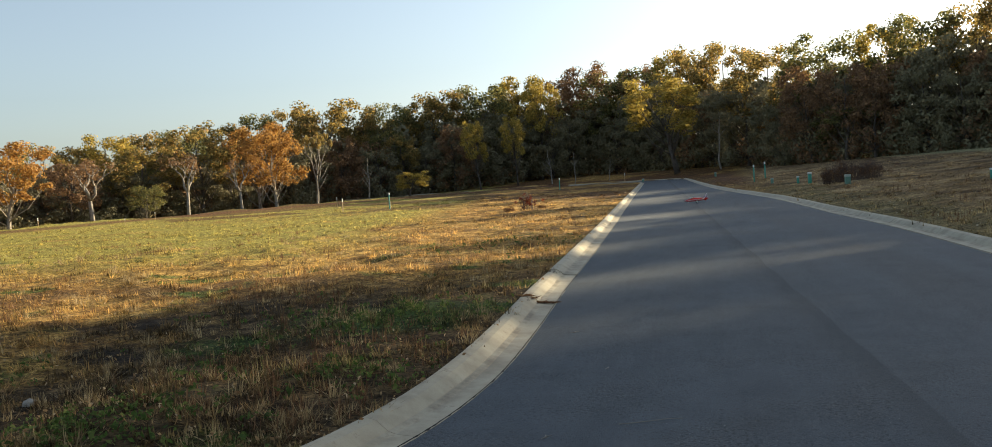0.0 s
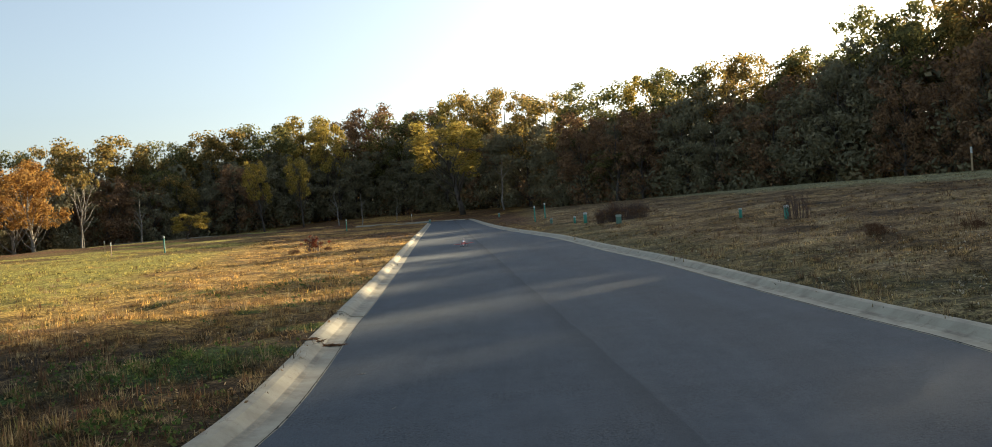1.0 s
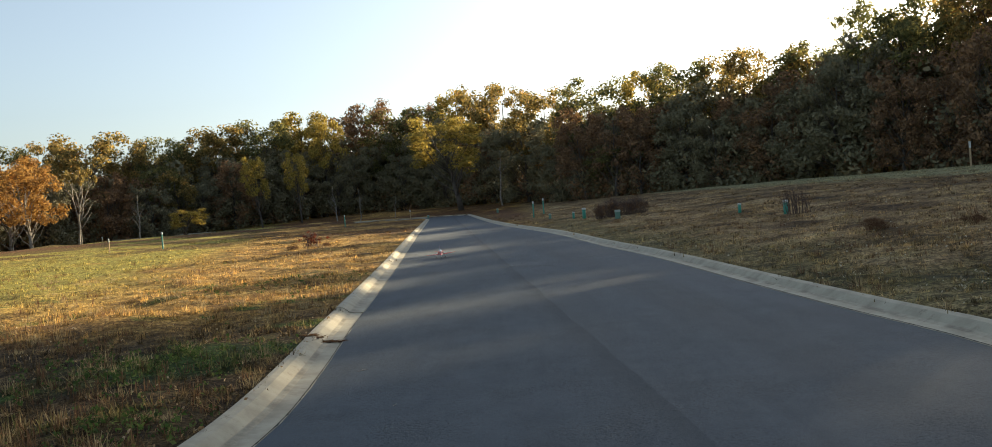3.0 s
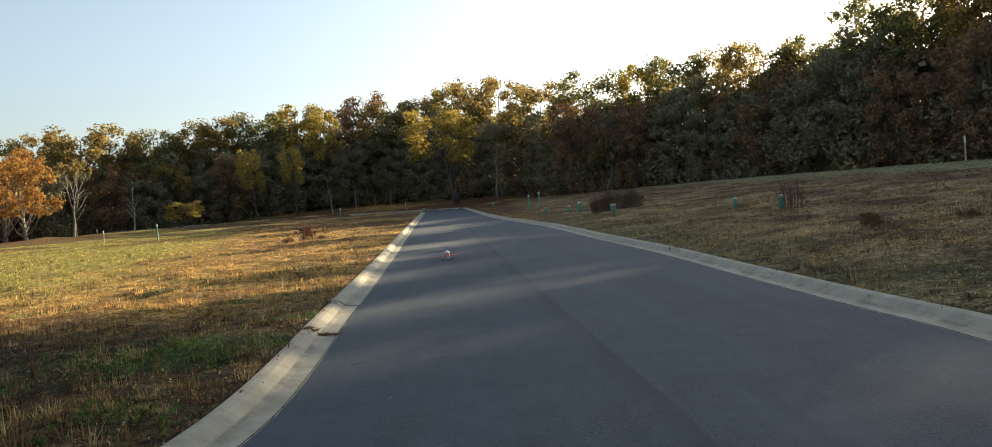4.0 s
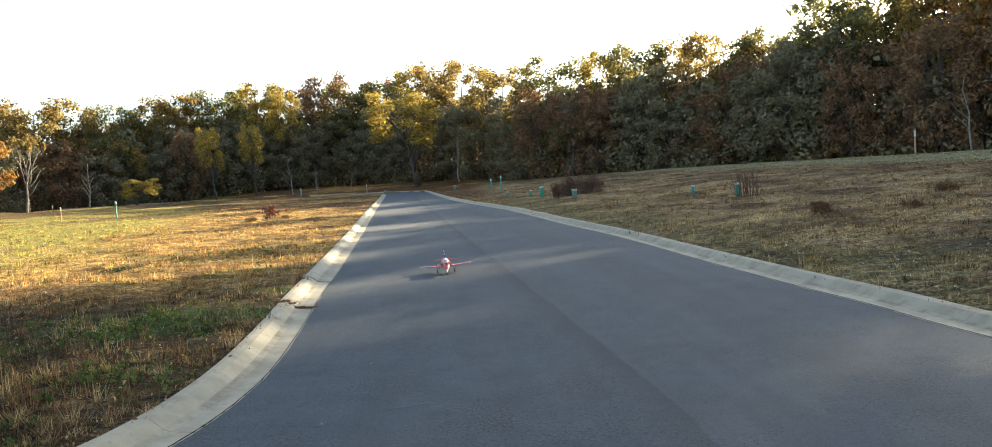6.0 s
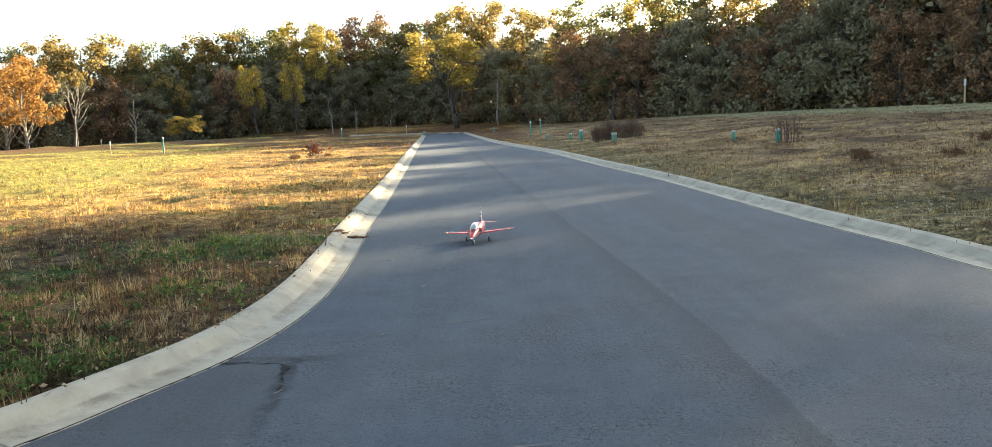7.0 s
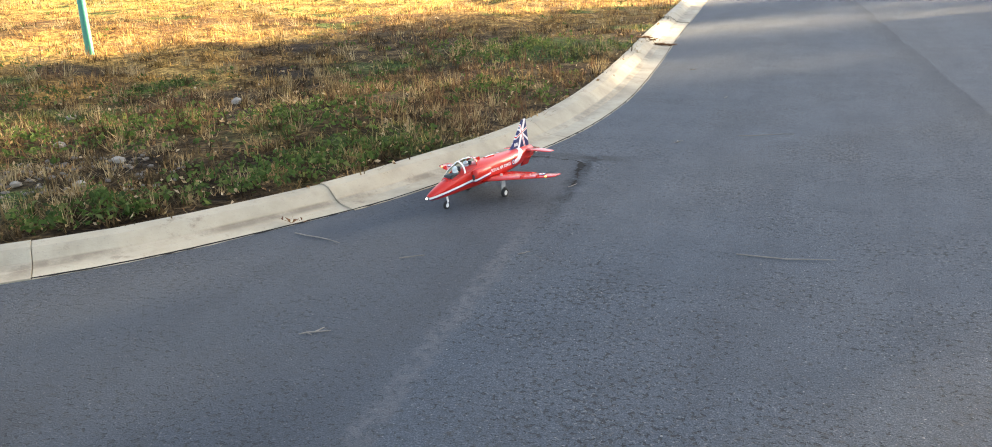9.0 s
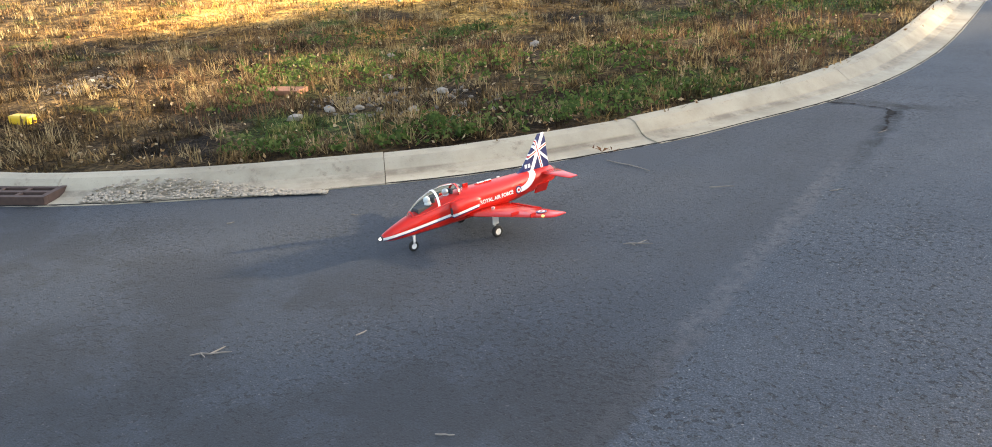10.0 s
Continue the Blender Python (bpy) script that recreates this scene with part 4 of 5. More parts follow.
SHRUB = bare_shrub("twiggy_shrub", "dark reddish-brown twiggy shrub on the verge", 31, 1.05, 1.7, 130, SHRUB_STEM, BROWN_WEED, 1500)
scatter(SHRUB, [(5.3, 47.6, 0, 1.0), (6.1, 46.2, 80, 0.85), (4.6, 48.4, 10, 0.7)])
THIN_SHRUB = bare_shrub("bare_shrub", "thin bare brown shrub on the slope", 35, 0.95, 1.1, 38, SHRUB_STEM, BROWN_WEED, 120)
place(THIN_SHRUB, 9.0, 29.8, 40, 0.95)
RED_SHRUB = bare_shrub("red_bush", "small dark red bush in the grass", 32, 0.75, 0.7, 40, SHRUB_STEM, blade_material("red_leaf", [(0, (0.07, 0.017, 0.010)), (1, (0.16, 0.04, 0.018))], 0.0), 700)
place(RED_SHRUB, -9.85, 43.0, 0, 1.15)
CLUMP = bare_shrub("weed_clump", "dead brown weed clump on the slope", 33, 0.32, 0.95, 60, BROWN_WEED, BROWN_WEED, 500)
scatter(CLUMP, [(-10.4, 41.5, 20, 0.6), (-9.4, 44.2, 70, 0.5), (7.6, 20.4, 30, 0.6), (9.3, 19.6, 110, 0.5), (11.4, 22.0, 200, 0.7), (10.3, 17.6, 60, 0.45), (8.4, 22.6, 80, 0.4), (12.6, 20.3, 10, 0.5)])


def stone_mesh(rng, bm, size, centre, flat=0.6):
    r = bmesh.ops.create_icosphere(bm, subdivisions=1, radius=1.0)
    for v in r["verts"]:
        v.co = Vector(v.co) * (0.75 + 0.45 * rng.random()) * size
        v.co.z *= flat
        v.co += Vector(centre)


def build_stones():
    rng = np.random.default_rng(41)
    for x, y, s in ((-5.91, 6.9, 0.06), (-5.62, 3.75, 0.05), (-5.45, 3.9, 0.04), (-5.1, 4.45, 0.05), (-8.5, 3.5, 0.035), (-5.6, 3.4, 0.06), (-6.1, 4.9, 0.05), (-7.1, 6.0, 0.05), (-4.9, 3.9, 0.05)):
        bm = bmesh.new()
        stone_mesh(rng, bm, s, (0, 0, s * 0.4))
        ob = part("field_stone", bm, STONE)
        place(tagged(ob, "pale field stone lying in the weeds", "stone", "stones in the grass"), x, y, rng.random() * 360)
    # washed-out gravel over the gutter beside the drain
    bm = bmesh.new()
    for i in range(1700):
        t = rng.random()
        x, y = -5.50 + 1.2 * t, 1.68 + 0.80 * t
        across = rng.random() ** 1.2 * (0.27 - 0.17 * t) * (0.35 + 0.65 * math.sin(math.pi * min(1.0, 0.12 + t)))
        x, y = x - 0.60 * across, y + 0.80 * across
        s = 0.004 + 0.011 * rng.random() ** 1.6
        z = float(np.interp(across, [0, 0.13, 0.24, 0.33, 0.4], [0.01, 0.02, 0.07, 0.115, 0.115])) + 0.028 * math.sin(math.pi * t) * math.sin(math.pi * min(1, across * 3)) * rng.random()
        stone_mesh(rng, bm, s, (x, y, z + 0.002), 0.55)
    tagged(part("gravel_spill", bm, GRAVEL), "pale gravel washed over the gutter beside the drain", "gravel", kind="stuff")
    bm = bmesh.new()
    for i in range(190):
        a, r = rng.random() * 6.28, rng.random() ** 0.6
        x, y = -5.25 + math.cos(a) * r * 0.9, 4.15 + math.sin(a) * r * 0.55
        stone_mesh(rng, bm, 0.008 + 0.016 * rng.random(), (x, y, float(ground_height([x], [y])[0]) + 0.006), 0.6)
    for i in range(200):
        a, r = rng.random() * 6.28, rng.random() ** 0.6
        x, y = -8.45 + math.cos(a) * r * 0.45, 3.45 + math.sin(a) * r * 0.4
        stone_mesh(rng, bm, 0.008 + 0.012 * rng.random(), (x, y, float(ground_height([x], [y])[0]) + 0.006), 0.6)
    tagged(part("loose_stones", bm, DULL_STONE), "loose stones on bare soil among the weeds", "stones", kind="stuff")


build_stones()


def build_litter():
    bm = bmesh.new()
    add_box(bm, -0.20, 0.20, -0.095, 0.095, 0.0, 0.04, 0.008)
    ob = tagged(part("brick", bm, BRICK), "old red clay paving brick lying in the weeds", "brick")
    place(ob, -6.55, 4.08, 20)
    bm = bmesh.new()
    add_box(bm, -0.10, 0.10, -0.045, 0.045, 0.0, 0.07, 0.02)
    ob = tagged(part("yellow_marker", bm, YELLOW), "yellow plastic marker cap lying in the grass", "marker")
    place(ob, -7.55, 2.4, 15)


build_litter()


def build_drain():
    """A cast-iron kerb inlet grate set in the gutter."""
    drain = thing("drain_grate", "rusty cast-iron drain grate set in the gutter", "drain grate")
    m = pose(-6.1, 1.56, 0, 0, 0, 26)
    # solid near-black slab stands in for the shade below the bars
    bm = bmesh.new()
    add_box(bm, -0.36, 0.36, -0.17, 0.19, 0.005, 0.028, 0, m)
    part("pit_shade", bm, HOLE_SHADE, drain)
    bm = bmesh.new()
    for y0, y1 in ((-0.19, -0.15), (0.17, 0.21)):
        add_box(bm, -0.40, 0.40, y0, y1, 0.0, 0.055, 0.004, m)
    for x0, x1 in ((-0.40, -0.36), (0.36, 0.40)):
        add_box(bm, x0, x1, -0.15, 0.17, 0.0, 0.055, 0.004, m)
    part("frame", bm, RUST_IRON, drain)
    for k in range(3):
        bm = bmesh.new()
        y = -0.075 + k * 0.085
        add_box(bm, -0.36, 0.36, y - 0.017, y + 0.017, 0.025, 0.052, 0.004, m)
        part("bar", bm, RUST_IRON, drain)
    for k in range(3):
        bm = bmesh.new()
        x = -0.18 + k * 0.18
        add_box(bm, x - 0.014, x + 0.014, -0.15, 0.17, 0.022, 0.049, 0.004, m)
        part("cross_bar", bm, RUST_IRON, drain)


build_drain()


def build_twigs():
    rng = np.random.default_rng(51)
    for x, y, ln, rz, fork in ((-0.95, 6.7, 0.42, 20, 0), (-1.56, 6.34, 0.10, 60, 1), (-2.43, 3.55, 0.13, 35, 0), (-2.43, 2.63, 0.13, 30, 1), (-3.27, 0.95, 0.15, 42, 1), (-0.66, 4.0, 0.46, 4, 0), (-3.06, 3.69, 0.34, -14, 0), (-1.98, 9.92, 0.11, 45, 1), (-1.43, 8.25, 0.09, 80, 0), (-2.0, 5.0, 0.09, 70, 0), (0.55, 3.3, 0.5, 2, 0), (-2.2, 1.0, 0.06, 30, 0), (-2.9, 1.35, 0.05, 80, 0), (-0.3, 2.2, 0.05, 10, 0), (-1.9, 3.75, 0.07, 50, 0), (-3.9, 2.3, 0.04, 15, 0), (-4.4, 1.9, 0.04, 65, 0)):
        bm = bmesh.new()
        pts = [(ln * (t - 0.5), 0.025 * ln * rng.normal(), 0.005) for t in np.linspace(0, 1, 5)]
        tube(bm, pts, [0.0022, 0.003, 0.0026, 0.0022, 0.0014], 5)
        if fork:
            tube(bm, [pts[2], (ln * 0.3, ln * 0.28, 0.006)], [0.0035, 0.002], 5)
            tube(bm, [pts[1], (ln * -0.1, ln * -0.2, 0.006)], [0.003, 0.002], 5)
        ob = tagged(part("twig", bm, TWIG), "pale dry twig lying on the asphalt", "twig", "twigs on the road")
        ob.matrix_basis = pose(x, y, 0.0005, 0, 0, rz)


build_twigs()


def kerb_weeds():
    """Dry weeds rooted in the kerb's joints."""
    rng = np.random.default_rng(52)
    for x, y, z, n in ((-3.33, 3.88, 0.018, 14), (-2.64, 11.98, 0.016, 70), (-2.75, 11.97, 0.024, 70), (-2.86, 11.95, 0.085, 60), (-2.95, 11.94, 0.118, 50)):
        b = np.stack([rng.normal(0, 0.05, n), rng.normal(0, 0.03, n), np.zeros(n)], 1)
        t = b + rng.normal(0, 1, (n, 3)) * np.array([0.045, 0.03, 0.008]) + np.array([0, 0, 0.012])
        w = rng.normal(0, 0.006, (n, 3))
        v = np.stack([b - w, b + w, t], 1).reshape(-1, 3)
        ob = new("dry_weed", raw_mesh("dry_weed", v, np.arange(n * 3).reshape(-1, 3), BROWN_WEED))
        tagged(ob, "dry reddish weed in a kerb joint", "weed", "weeds in the kerb")
        ob.matrix_basis = pose(x, y, z)


kerb_weeds()


# ---- the model jet: nose towards -Y, origin on the ground between the main wheels ----
def jet_red():
    m, nt, b = material("jet_red")
    tc = nt.nodes.new("ShaderNodeTexCoord")
    s = nt.nodes.new("ShaderNodeSeparateXYZ")
    nt.links.new(tc.outputs["Object"], s.inputs[0])
    y, z = s.outputs[1], s.outputs[2]
    tone = mix(nt, noise_tex(nt, 25), (0.51, 0.012, 0.006), (0.58, 0.018, 0.008))
    # cheat line from the nose to the wing root
    mid = calc(nt, "ADD", calc(nt, "MULTIPLY", y, 0.09), 0.186)
    d1 = calc(nt, "ABSOLUTE", calc(nt, "SUBTRACT", z, mid))
    front = calc(nt, "MULTIPLY", calc(nt, "LESS_THAN", y, -0.045), calc(nt, "LESS_THAN", d1, 0.0065))
    navy = calc(nt, "MULTIPLY", calc(nt, "LESS_THAN", y, -0.045), calc(nt, "LESS_THAN", calc(nt, "ABSOLUTE", calc(nt, "SUBTRACT", z, calc(nt, "SUBTRACT", mid, 0.0095))), 0.0032))
    # band that sweeps up to the fin
    t = calc(nt, "MAXIMUM", calc(nt, "DIVIDE", calc(nt, "SUBTRACT", y, 0.235), 0.125), 0.0)
    curve = calc(nt, "ADD", 0.187, calc(nt, "MULTIPLY", calc(nt, "POWER", t, 2.2), 0.075))
    d2 = calc(nt, "ABSOLUTE", calc(nt, "SUBTRACT", z, curve))
    wide = calc(nt, "ADD", 0.013, calc(nt, "MULTIPLY", t, 0.012))
    aft = calc(nt, "MULTIPLY", calc(nt, "MULTIPLY", calc(nt, "GREATER_THAN", y, 0.225), calc(nt, "LESS_THAN", y, 0.39)), calc(nt, "LESS_THAN", d2, wide))
    col = mix(nt, navy, tone, (0.02, 0.025, 0.10))
    col = mix(nt, calc(nt, "MAXIMUM", front, aft), col, (0.80, 0.80, 0.78))
    nt.links.new(col, b.inputs["Base Color"])
    b.inputs["Roughness"].default_value, b.inputs["Coat Weight"].default_value = 0.32, 0.25
    b.inputs["Coat Roughness"].default_value = 0.2
    b.inputs["Specular IOR Level"].default_value = 0.32
    return m


def fin_paint():
    m, nt, b = material("fin_flag")
    tc = nt.nodes.new("ShaderNodeTexCoord")
    s = nt.nodes.new("ShaderNodeSeparateXYZ")
    nt.links.new(tc.outputs["Object"], s.inputs[0])
    y, z = calc(nt, "SUBTRACT", s.outputs[1], 0.415), calc(nt, "SUBTRACT", s.outputs[2], 0.345)
    col = mix(nt, noise_tex(nt, 30), (0.010, 0.016, 0.085), (0.014, 0.022, 0.11))
    for ang, w, r in ((62, 0.0105, 0.0), (-42, 0.007, 0.0), (20, 0.0085, 0.0028), (102, 0.0085, 0.0028)):
        c, sn = math.cos(radians(ang)), math.sin(radians(ang))
        d = calc(nt, "ABSOLUTE", calc(nt, "ADD", calc(nt, "MULTIPLY", y, -sn), calc(nt, "MULTIPLY", z, c)))
        col = mix(nt, calc(nt, "LESS_THAN", d, w), col, (0.80, 0.80, 0.80))
        if r:
            col = mix(nt, calc(nt, "LESS_THAN", d, r), col, (0.55, 0.02, 0.02))
    nt.links.new(col, b.inputs["Base Color"])
    b.inputs["Roughness"].default_value = 0.4
    return m


RED, FIN = jet_red(), fin_paint()
PLAIN_RED = plain("jet_wing_red", (0.55, 0.014, 0.007), 0.26, vary=0.06, coat=0.3)
PLAIN_RED.node_tree.nodes["Principled BSDF"].inputs["Specular IOR Level"].default_value = 0.45
JET_WHITE = plain("jet_white", (0.80, 0.80, 0.78), 0.4, vary=0.04)
JET_NAVY = plain("jet_navy", (0.012, 0.02, 0.10), 0.4)
JET_BLACK = plain("tyre_rubber", (0.018, 0.018, 0.018), 0.75)
STRUT = plain("strut_metal", (0.62, 0.62, 0.62), 0.35, metal=0.7)
COCKPIT = plain("cockpit_dark", (0.06, 0.06, 0.065), 0.7)
GLASS, gnt, gb = material("canopy_glass")
gb.inputs["Base Color"].default_value = (0.62, 0.70, 0.72, 1)
gb.inputs["Transmission Weight"].default_value, gb.inputs["Roughness"].default_value, gb.inputs["IOR"].default_value = 1.0, 0.05, 1.05
LAMP_WHITE, LAMP_AMBER = glow("nose_lamp", (1.0, 0.93, 0.78), 0.25), glow("wing_lamp", (1.0, 0.60, 0.12), 0.15)

FUSE = [(-0.560, 0.139, 0.010, 0.010), (-0.545, 0.140, 0.019, 0.019), (-0.50, 0.145, 0.031, 0.031), (-0.43, 0.155, 0.043, 0.044), (-0.34, 0.167, 0.052, 0.057), (-0.24, 0.177, 0.058, 0.068), (-0.16, 0.183, 0.066, 0.074), (-0.10, 0.186, 0.080, 0.076), (0.0, 0.187, 0.083, 0.073), (0.12, 0.188, 0.078, 0.068), (0.24, 0.192, 0.066, 0.062), (0.34, 0.198, 0.054, 0.054), (0.43, 0.204, 0.046, 0.046), (0.49, 0.207, 0.041, 0.041)]


def fuse_at(y):
    f = np.array(FUSE)
    return [float(np.interp(y, f[:, 0], f[:, j])) for j in (1, 2, 3)]


def surface_x(y, z):
    zc, hw, hh = fuse_at(y)
    q = min(0.999, abs((z - zc) / hh))
    return hw * (1 - q ** 2.4) ** (1 / 2.4)


def loft(bm, rings, close=True):
    vs = [[bm.verts.new(p) for p in r] for r in rings]
    n = len(vs[0])
    for a, b in zip(vs, vs[1:]):
        for k in range(n):
            bm.faces.new((a[k], a[(k + 1) % n], b[(k + 1) % n], b[k]))
    if close:
        bm.faces.new(vs[0][::-1])
        bm.faces.new(vs[-1])
    bmesh.ops.recalc_face_normals(bm, faces=bm.faces[:])
    return bm


def section(chord, lead, thick, n=8):
    """An aerofoil outline: (along chord, up)."""
    t = [0.5 * (1 - math.cos(math.pi * k / n)) for k in range(n + 1)]
    f = lambda x: 5 * thick * chord * (0.2969 * math.sqrt(x) - 0.126 * x - 0.3516 * x * x + 0.2843 * x ** 3 - 0.1036 * x ** 4)
    up = [(lead + chord * x, f(x) * 1.15) for x in t]
    low = [(lead + chord * x, -f(x) * 0.75 - 0.0006) for x in t[::-1][1:-1]]
    return up + low


def wing_half(side, stations):
    """Stations: x out, height, leading edge y, chord, thickness."""
    bm = bmesh.new()
    loft(bm, [[(side * x, a, z + b) for a, b in section(c, lead, th)] for x, z, lead, c, th in stations])
    return bm


def disc(bm, centre, nrm, r, h, n=20):
    q = Vector((0, 0, 1)).rotation_difference(Vector(nrm)).to_matrix().to_4x4()
    res = bmesh.ops.create_cone(bm, cap_ends=True, segments=n, radius1=r, radius2=r * 0.97, depth=h)
    bmesh.ops.transform(bm, matrix=Matrix.Translation(centre) @ q, verts=res["verts"])


def roundel(jet, centre, nrm, r):
    n = Vector(nrm).normalized()
    bm = bmesh.new()
    disc(bm, Vector(centre), n, r, 0.002)
    ring = part("roundel", bm, JET_NAVY, jet, "navy, white and red roundel")
    for rr, mat, name, up in ((0.68, JET_WHITE, "white_ring", 0.0008), (0.34, PLAIN_RED, "red_centre", 0.0016)):
        bm = bmesh.new()
        disc(bm, Vector(centre) + n * up, n, r * rr, 0.002)
        part(name, bm, mat, ring)


def letters(jet, text, side, y0, z0, size):
    cu = bpy.data.curves.new("lettering", "FONT")
    cu.body, cu.size, cu.offset = text, size, 0.0009
    tmp = bpy.data.objects.new("lettering", cu)
    scene.collection.objects.link(tmp)
    bpy.context.view_layer.update()
    me = bpy.data.meshes.new_from_object(tmp.evaluated_get(bpy.context.evaluated_depsgraph_get()))
    bpy.data.objects.remove(tmp)
    wide = max(v.co.x for v in me.vertices)
    for v in me.vertices:
        y = y0 + (v.co.x if side > 0 else wide - v.co.x)
        z = z0 + v.co.y
        v.co = (side * (surface_x(y, z) + 0.0022), y, z)
    me.materials.append(JET_WHITE)
    ob = new("lettering", me)
    ob.parent = jet
    return tagged(ob, "white block lettering")


def wheel(name, parent, x, y, r, w):
    bm = bmesh.new()
    prof = [(r * 0.55, -w / 2), (r * 0.9, -w / 2), (r, -w * 0.25), (r, w * 0.25), (r * 0.9, w / 2), (r * 0.55, w / 2)]
    n = 20
    loops = [[bm.verts.new((x + o, y + q * math.cos(a), r + q * math.sin(a))) for a in [2 * math.pi * k / n for k in range(n)]] for q, o in prof]
    for a, b in zip(loops, loops[1:] + loops[:1]):
        for k in range(n):
            bm.faces.new((a[k], a[(k + 1) % n], b[(k + 1) % n], b[k]))
    bmesh.ops.recalc_face_normals(bm, faces=bm.faces[:])
    tyre = part(name, bm, JET_BLACK, parent, "black rubber wheel", True)
    bm = bmesh.new()
    disc(bm, (x, y, r), (1, 0, 0), r * 0.58, w * 0.9, 16)
    part("hub", bm, JET_WHITE, tyre, "white hub")
    return tyre


def build_jet():
    jet = thing("model_jet", "red radio-controlled model jet with a navy flag-painted fin", "model aircraft")
    n = 28
    rings = []
    for y, zc, hw, hh in FUSE:
        ring = []
        for k in range(n):
            a = 2 * math.pi * k / n
            c, s = math.cos(a), math.sin(a)
            p = 2 / 2.4
            ring.append((hw * math.copysign(abs(c) ** p, c), y, zc + hh * math.copysign(abs(s) ** p, s)))
        rings.append(ring)
    bm = bmesh.new()
    loft(bm, rings)
    part("fuselage", bm, RED, jet, smooth_faces=True)
    bm = bmesh.new()
    tube(bm, [(0, 0.485, 0.207), (0, 0.515, 0.208)], [0.041, 0.034], 20, False)
    disc(bm, (0, 0.50, 0.207), (0, 1, 0), 0.035, 0.004)
    part("exhaust_nozzle", bm, COCKPIT, jet, "dark exhaust nozzle")
    for side in (1, -1):
        # air intake beside the cockpit
        bm = bmesh.new()
        loft(bm, [[(side * (ox + math.cos(a) * rx), y, zc + math.sin(a) * rz) for a in [2 * math.pi * k / 16 for k in range(16)]] for y, ox, rx, zc, rz in ((-0.20, 0.066, 0.022, 0.185, 0.040), (-0.17, 0.064, 0.026, 0.186, 0.045), (-0.06, 0.060, 0.027, 0.187, 0.045), (0.06, 0.052, 0.022, 0.188, 0.038))])
        part("air_intake", bm, RED, jet, smooth_faces=True)
        # flat dark disc on the closed intake, coloured as its shaded opening
        bm = bmesh.new()
        disc(bm, (side * 0.068, -0.2012, 0.185), (0, -1, 0), 0.012, 0.002)
        bmesh.ops.scale(bm, vec=(1, 1, 1.6), space=Matrix.Translation((0, 0, -0.185)), verts=bm.verts[:])
        part("intake_shade", bm, COCKPIT, jet, "dark disc as the shade inside the intake")
        wing = part("wing", wing_half(side, [(0.05, 0.142, -0.135, 0.285, 0.11), (0.12, 0.145, -0.10, 0.24, 0.10), (0.30, 0.149, -0.005, 0.165, 0.10), (0.455, 0.154, 0.072, 0.108, 0.09), (0.475, 0.155, 0.092, 0.075, 0.07)]), PLAIN_RED, jet, smooth_faces=True)
        bm = bmesh.new()
        add_box(bm, 0.095, 0.27, 0.0, 0.05, -0.004, 0.003, 0.001, pose(0, 0.142, 0.140, -18, -3, 0) if side > 0 else None)
        if side < 0:
            bmesh.ops.scale(bm, vec=(-1, 1, 1), verts=bm.verts[:])
            bmesh.ops.transform(bm, matrix=pose(0, 0.142, 0.140, -18, 3, 0), verts=bm.verts[:])
            bmesh.ops.reverse_faces(bm, faces=bm.faces[:])
        part("flap", bm, PLAIN_RED, wing)
        for x, y0, y1 in ((0.29, -0.016, 0.03), (0.38, 0.028, 0.06)):
            bm = bmesh.new()
            add_box(bm, side * x - 0.002, side * x + 0.002, y0, y1, 0.150, 0.170, 0.001)
            part("wing_fence", bm, PLAIN_RED, wing)
        bm = bmesh.new()
        disc(bm, (side * 0.425, 0.066, 0.156), (0, -0.8, 0.6), 0.007, 0.010, 14)
        part("wing_lamp", bm, LAMP_AMBER, wing, "lit amber wing lamp")
        roundel(jet, (side * 0.375, 0.10, 0.1615), (-0.03 * side, 0, 1), 0.026)
        part("tailplane", wing_half(side, [(0.02, 0.232, 0.385, 0.125, 0.08), (0.10, 0.224, 0.415, 0.098, 0.08), (0.185, 0.214, 0.452, 0.066, 0.07), (0.195, 0.213, 0.462, 0.048, 0.05)]), PLAIN_RED, jet, smooth_faces=True)
        bm = bmesh.new()
        add_box(bm, -0.003, 0.003, 0.36, 0.44, -0.03, 0.03, 0.001, Matrix.Translation((side * 0.034, 0, 0.155)) @ pose(0, 0, 0, 0, side * 30, 0))
        part("strake", bm, PLAIN_RED, jet)
        letters(jet, "ROYAL AIR FORCE", side, -0.040, 0.182, 0.0262)
        zc, hw, hh = fuse_at(0.225)
        roundel(jet, (side * (hw + 0.0005), 0.218, 0.190), (side, 0.09, 0), 0.021)
    bm = bmesh.new()
    fin = [(0.215, 0.238, 0.006), (0.290, 0.258, 0.010), (0.318, 0.278, 0.010), (0.410, 0.398, 0.006), (0.430, 0.426, 0.004), (0.468, 0.430, 0.004), (0.474, 0.39, 0.005), (0.482, 0.24, 0.008)]
    loft(bm, [[(-h, y, z) for y, z, h in fin], [(h, y, z) for y, z, h in fin]])
    finob = part("fin", bm, FIN, jet, "navy fin with a red and white flag pattern")
    for side in (1, -1):
        bm = bmesh.new()
        for k in range(2):
            add_box(bm, side * 0.0098 - 0.0008, side * 0.0098 + 0.0008, 0.318 + 0.022 * k, 0.333 + 0.022 * k, 0.268, 0.288, 0.0)
        part("fin_mark", bm, JET_WHITE, finob, "small white markings")
